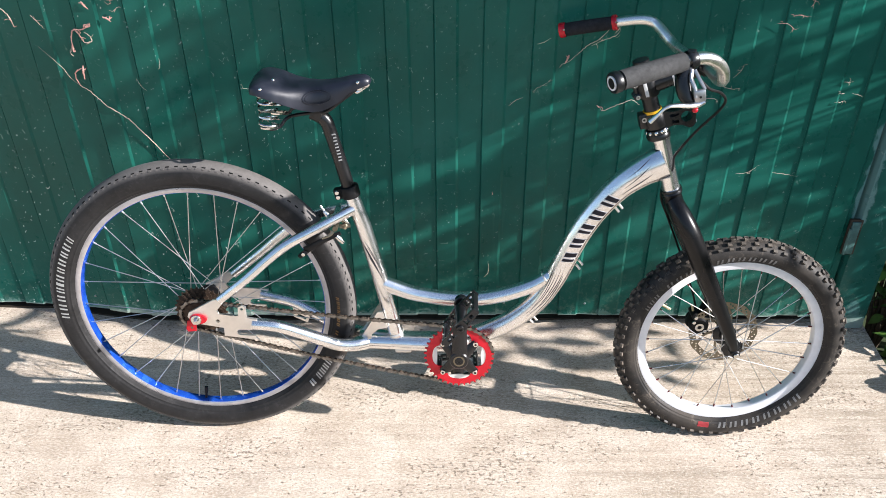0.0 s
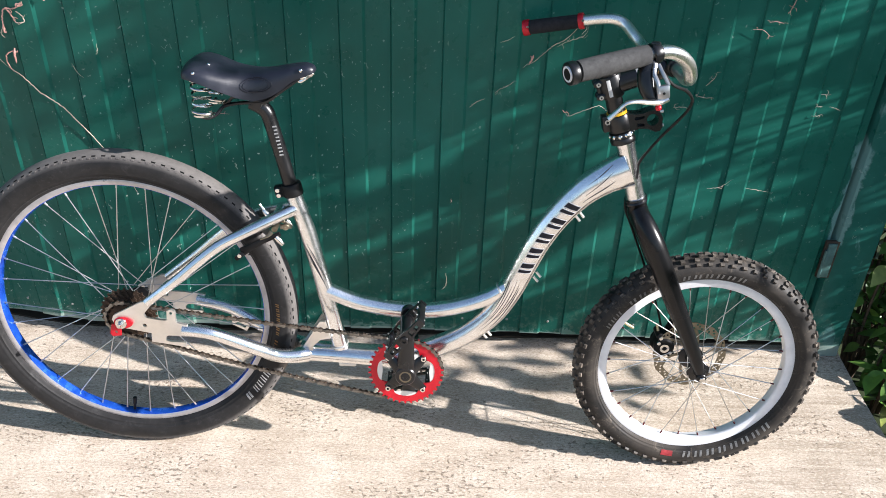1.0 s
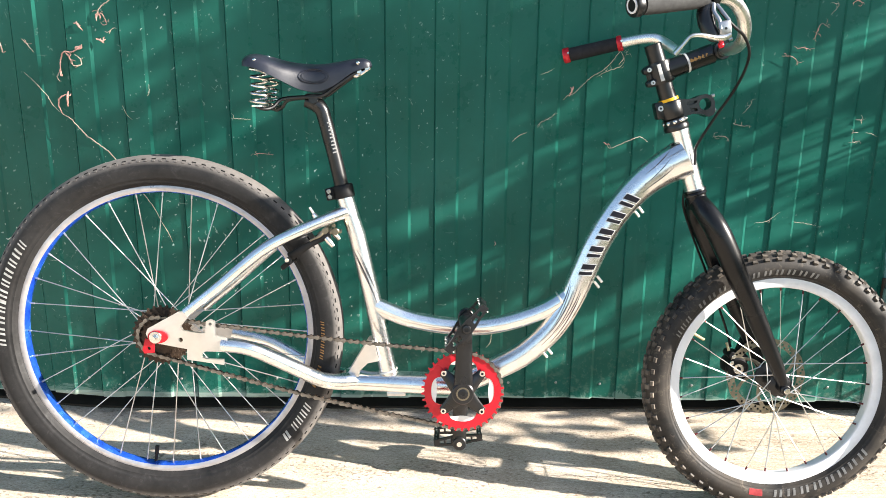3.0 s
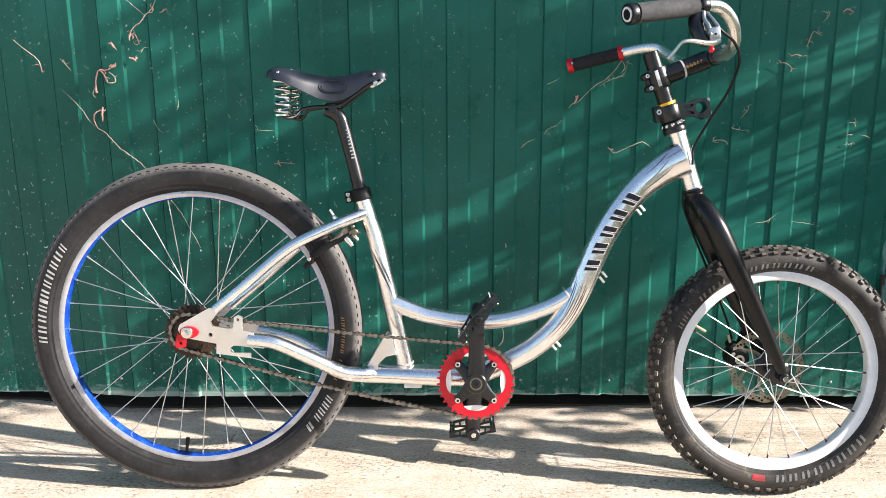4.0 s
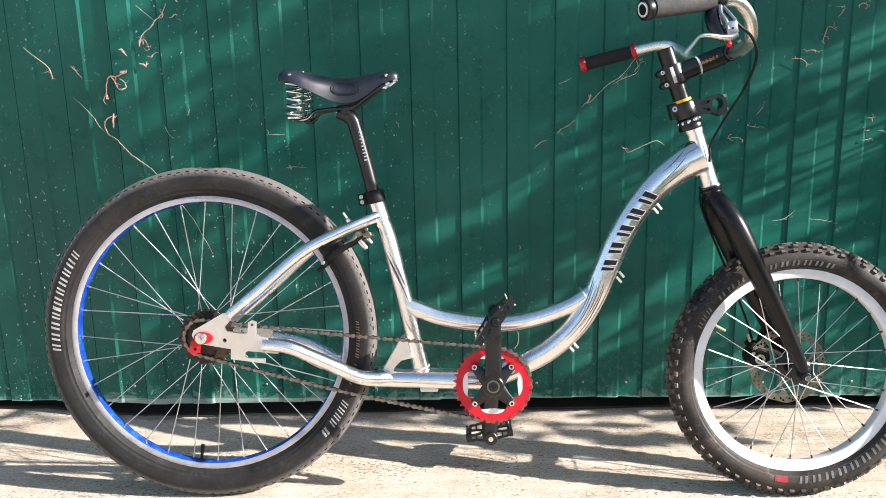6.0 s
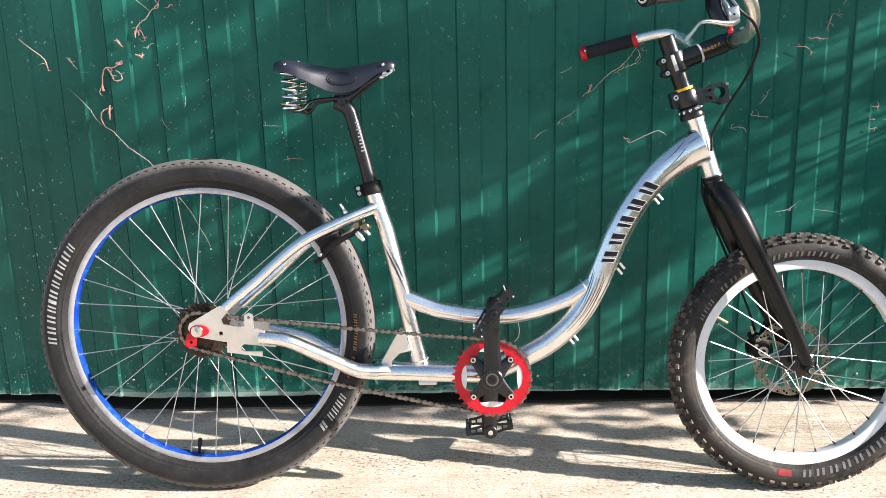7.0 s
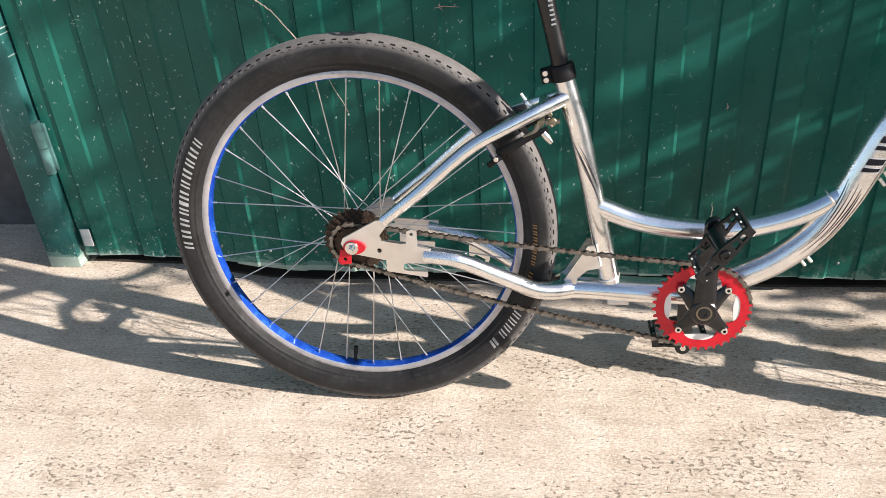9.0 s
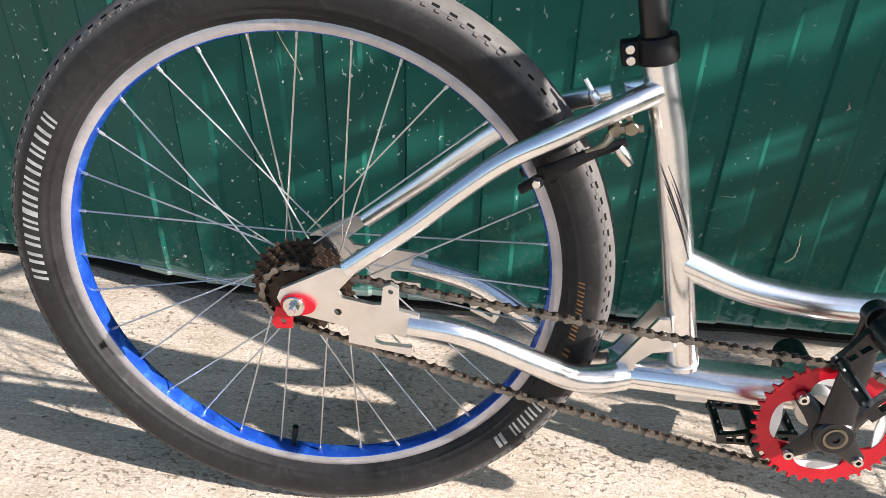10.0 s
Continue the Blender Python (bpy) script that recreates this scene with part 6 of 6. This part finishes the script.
root_bits([(-0.433, 0.656), (-0.418, 0.66), (-0.387, 0.656)], 0.0011, VINE_PINK, 7)
root_bits([(0.295, 0.816), (0.292, 0.808), (0.287, 0.795)], 0.0042, VINE_PINK, 2)
root_bits([(0.220, 0.842), (0.235, 0.848), (0.250, 0.856)], 0.0012, PALE_STALK, 0)
root_bits([(0.216, 0.726), (0.226, 0.737), (0.243, 0.744), (0.258, 0.758)], 0.0009, VINE, 4)
root_bits([(0.344, 0.838), (0.374, 0.853), (0.401, 0.864), (0.411, 0.893)], 0.0009, VINE, 10)
root_bits([(0.161, 0.692), (0.177, 0.706), (0.194, 0.712)], 0.0013, VINE, 1)
root_bits([(0.372, 0.692), (0.377, 0.687), (0.383, 0.688)], 0.0022, VINE_PINK, 2)
root_bits([(0.742, 0.503), (0.77, 0.508), (0.793, 0.525)], 0.001, VINE, 2)
root_bits([(0.834, 0.507), (0.862, 0.503), (0.891, 0.498)], 0.0008, VINE, 0)
root_bits([(0.863, 0.979), (0.876, 1.001), (0.857, 1.004)], 0.0011, VINE, 2)
root_bits([(0.829, 0.924), (0.836, 0.944), (0.844, 0.959), (0.862, 0.95)], 0.0012, VINE_PINK, 6)
root_bits([(0.794, 0.904), (0.809, 0.907), (0.825, 0.902)], 0.0012, VINE_PINK, 5)
root_bits([(0.762, 0.889), (0.787, 0.886), (0.803, 0.873)], 0.001, VINE_PINK, 4)
root_bits([(0.908, 1.004), (0.918, 1.01), (0.929, 1.002)], 0.0016, VINE_PINK, 4)
root_bits([(0.687, 0.759), (0.701, 0.777), (0.706, 0.786)], 0.0011, VINE, 4)
root_bits([(0.667, 0.737), (0.686, 0.732), (0.71, 0.731)], 0.0012, VINE, 4)
root_bits([(0.623, 0.705), (0.638, 0.708), (0.657, 0.704), (0.659, 0.696)], 0.0013, VINE, 3)
root_bits([(0.949, 0.747), (0.961, 0.747), (0.965, 0.738)], 0.0014, VINE, 2)
root_bits([(0.945, 0.717), (0.952, 0.719), (0.961, 0.718)], 0.0016, VINE, 1)
root_bits([(0.978, 0.718), (0.989, 0.717), (1.005, 0.71)], 0.0009, VINE, 0)
root_bits([(0.942, 0.695), (0.951, 0.696), (0.96, 0.698)], 0.0011, VINE, 3)
root_bits([(0.127, 0.444), (0.128, 0.449), (0.127, 0.455)], 0.0016, VINE_PINK, 0)
root_bits([(0.112, 0.186), (0.120, 0.196), (0.124, 0.212), (0.121, 0.239)], 0.002, PALE_STALK, 0)


# ---- bushes beside the slab ----
def leaf_mesh(length, width):
    """A pointed oval leaf, folded along its midrib."""
    bm = bmesh.new()
    n = 7
    rows = []
    for i in range(n + 1):
        t = i / n
        h = width / 2 * math.sin(math.pi * min(1, t * 1.02) ** 0.75) if 0 < i < n else 0.0005
        x = length * t
        z = -0.18 * length * t * t
        rows.append([bm.verts.new((x, -h, z + 0.25 * h)), bm.verts.new((x, 0, z)), bm.verts.new((x, h, z + 0.25 * h))])
    for a, b in zip(rows, rows[1:]):
        bm.faces.new((a[0], b[0], b[1], a[1]))
        bm.faces.new((a[1], b[1], b[2], a[2]))
    return mesh_of("leaf", bm, LEAF, 60)


LEAVES = [leaf_mesh(0.075, 0.045), leaf_mesh(0.06, 0.038), leaf_mesh(0.048, 0.03)]


def bush(x, y, z0, height, spread, stems, leaves, label):
    bm = bmesh.new()
    tips = []
    for k in range(stems):
        a = rng.uniform(0, math.tau)
        r = spread * math.sqrt(rng.random())
        top = Vector((x + r * math.cos(a), y + r * math.sin(a), z0 + height * rng.uniform(0.55, 1.0)))
        foot = Vector((x + 0.25 * r * math.cos(a), y + 0.25 * r * math.sin(a), z0))
        mid = foot.lerp(top, 0.5) + Vector((rng.uniform(-0.04, 0.04), rng.uniform(-0.04, 0.04), 0.05))
        pts = spline([foot, mid, top], 6)
        sweep(bm, pts, [0.006, 0.004, 0.0015], 6)
        tips.append(pts)
    b = tagged(part("bush", bm, BARK), label, "bush")
    for k in range(leaves):
        pts = tips[k % len(tips)]
        p = pts[rng.randrange(3, len(pts))]
        o = new("leaf", LEAVES[rng.randrange(3)])
        o.parent = b
        o.matrix_basis = Matrix.Translation(p + Vector((rng.uniform(-1, 1), rng.uniform(-1, 1), rng.uniform(-1, 1))) * 0.02) @ Euler((rng.uniform(-0.5, 0.5), rng.uniform(-0.2, 0.9), rng.uniform(0, math.tau))).to_matrix().to_4x4()
    return b


def tree(x, y, label):
    """An unseen low tree beside the garage, laid out by where its shade should fall: forked trunk, limbs and a crown of
    loose leaves with gaps.
    """
    dice = random.Random(22)
    bm = bmesh.new()
    root = Vector((x, y, -0.13))
    fork_at = Vector((x - 0.1, y - 0.05, 0.75))
    sweep(bm, spline([root, root.lerp(fork_at, 0.5) + Vector((0.04, 0, 0)), fork_at], 5), [0.07, 0.055, 0.045], 12)
    twigs = []
    for k in range(80):
        # each tip lies up the sun's line from a shaded spot on the gate
        fall = Vector((1.15 - 2.5 * dice.random() ** 0.92, SHEET_Y, dice.uniform(0.02, 1.22)))
        far = dice.uniform(max(1.5, fall.x + 0.9), 3.6)
        tip = fall + SUN_TO * ((far - fall.x) / SUN_TO.x)
        mid = fork_at.lerp(tip, 0.55) + Vector((dice.uniform(-0.15, 0.15), dice.uniform(0.25, 0.5), dice.uniform(0.0, 0.2)))
        pts = spline([fork_at, mid, tip], 7)
        sweep(bm, pts, [0.018, 0.005, 0.002], 7)
        twigs.append(pts)
    # twigs added to the upper crown to shade the gate above its middle
    for k in range(22):
        fall = Vector((dice.uniform(-0.35, 1.05), SHEET_Y, dice.uniform(0.62, 1.2)))
        far = dice.uniform(max(1.5, fall.x + 0.9), 3.6)
        tip = fall + SUN_TO * ((far - fall.x) / SUN_TO.x)
        mid = fork_at.lerp(tip, 0.55) + Vector((dice.uniform(-0.15, 0.15), dice.uniform(0.25, 0.5), dice.uniform(0.0, 0.2)))
        pts = spline([fork_at, mid, tip], 7)
        sweep(bm, pts, [0.018, 0.005, 0.002], 7)
        twigs.append(pts)
    # more twigs added to shade the gate left of its middle
    for k in range(7):
        fall = Vector((dice.uniform(-0.60, -0.22), SHEET_Y, dice.uniform(0.58, 1.0)))
        far = dice.uniform(1.6, 3.2)
        tip = fall + SUN_TO * ((far - fall.x) / SUN_TO.x)
        pts = spline([fork_at, fork_at.lerp(tip, 0.55) + Vector((0, dice.uniform(0.25, 0.5), 0.1)), tip], 7)
        sweep(bm, pts, [0.018, 0.005, 0.002], 7)
        twigs.append(pts)
    # low boughs added to shade the slab along the gate's foot
    low = len(twigs)
    for k in range(7):
        fall = Vector((dice.uniform(-0.40, 0.36), dice.uniform(1.66, 1.80), 0))
        far = dice.uniform(1.7, 3.0)
        tip = fall + SUN_TO * ((far - fall.x) / SUN_TO.x)
        pts = spline([fork_at, fork_at.lerp(tip, 0.55) + Vector((0, dice.uniform(-0.1, 0.1), 0.1)), tip], 7)
        sweep(bm, pts, [0.018, 0.005, 0.002], 7)
        twigs.append(pts)
    tr = tagged(part("tree", bm, BARK), label, "tree")
    verts, faces = [], []
    for k in range(1520):
        p = twigs[k % len(twigs)]
        i = len(p) - 1 - int(6 * dice.random() ** 2.5)
        q = p[i] + Vector((dice.gauss(0, 0.09), dice.gauss(0, 0.05), dice.gauss(0, 0.08)))
        reach = 1.62 if k % len(twigs) >= low else 1.80
        if q.y < reach - 0.5 * q.z or q.x < 1.36 or q.z < 0.4:
            continue
        # leaves left out so that more sun reaches these parts of the gate
        f = q - SUN_TO * ((q.y - SHEET_Y) / SUN_TO.y)
        if abs(f.x - 0.88) < 0.26 and abs(f.z - 0.84) < 0.22 and dice.random() < 0.62:
            continue
        if 0.0 < f.x < 0.95 and 0.03 < f.z < 0.42 and dice.random() < 0.32:
            continue
        if f.x < -0.55 and dice.random() < (0.66 if f.z < 0.08 else 0.5 if f.z < 0.25 else 0.42):
            continue
        # leaves left out of the low boughs to let sun onto the slab
        g = q - SUN_TO * (q.z / SUN_TO.z)
        if any(((g.x - a) / b) ** 2 + ((g.y - c) / d) ** 2 < 1 for a, b, c, d in ((0.33, 0.16, 1.79, 0.06), (-0.86, 0.20, 1.79, 0.07))) and dice.random() < 0.75:
            continue
        L, Wd = dice.uniform(0.06, 0.11), dice.uniform(0.035, 0.06)
        m = Euler((dice.uniform(-0.8, 0.8), dice.uniform(-0.4, 1.0), dice.uniform(0, math.tau))).to_matrix()
        j = len(verts)
        for a, b, c in ((0, 0, 0), (0.35, -0.5, 0.1), (0.4, 0, 0), (0.35, 0.5, 0.1), (0.75, -0.36, 0.02), (0.75, 0, -0.08), (0.75, 0.36, 0.02), (1, 0, -0.2)):
            verts.append(q + m @ Vector((a * L, b * Wd, c * L)))
        faces += [(j, j + 1, j + 2), (j, j + 2, j + 3), (j + 1, j + 4, j + 5, j + 2), (j + 2, j + 5, j + 6, j + 3), (j + 4, j + 7, j + 5), (j + 5, j + 7, j + 6)]
    me = bpy.data.meshes.new("crown")
    me.from_pydata(verts, [], faces)
    me.materials.append(LEAF)
    crown = new("crown", me)
    crown.parent = tr
    tagged(crown, "loose green leaves", kind="stuff")
    return tr


tree(3.3, 2.2, "unseen small leafy tree beside the garage, laid out to shade the gate")
bush(1.31, 1.90, -0.13, 0.72, 0.09, 14, 150, "leafy bright green weeds growing beside the gate post")
bush(1.43, 1.84, -0.13, 0.80, 0.15, 14, 170, "leafy green weeds in front of the garage corner")
bush(1.32, 1.74, -0.13, 0.26, 0.07, 12, 110, "low green weeds beside the broken slab edge")
bush(1.37, 1.58, -0.13, 0.24, 0.08, 12, 110, "low green weeds along the slab edge")
bush(1.56, 2.05, -0.13, 0.90, 0.22, 12, 130, "tall green weeds beside the garage corner")
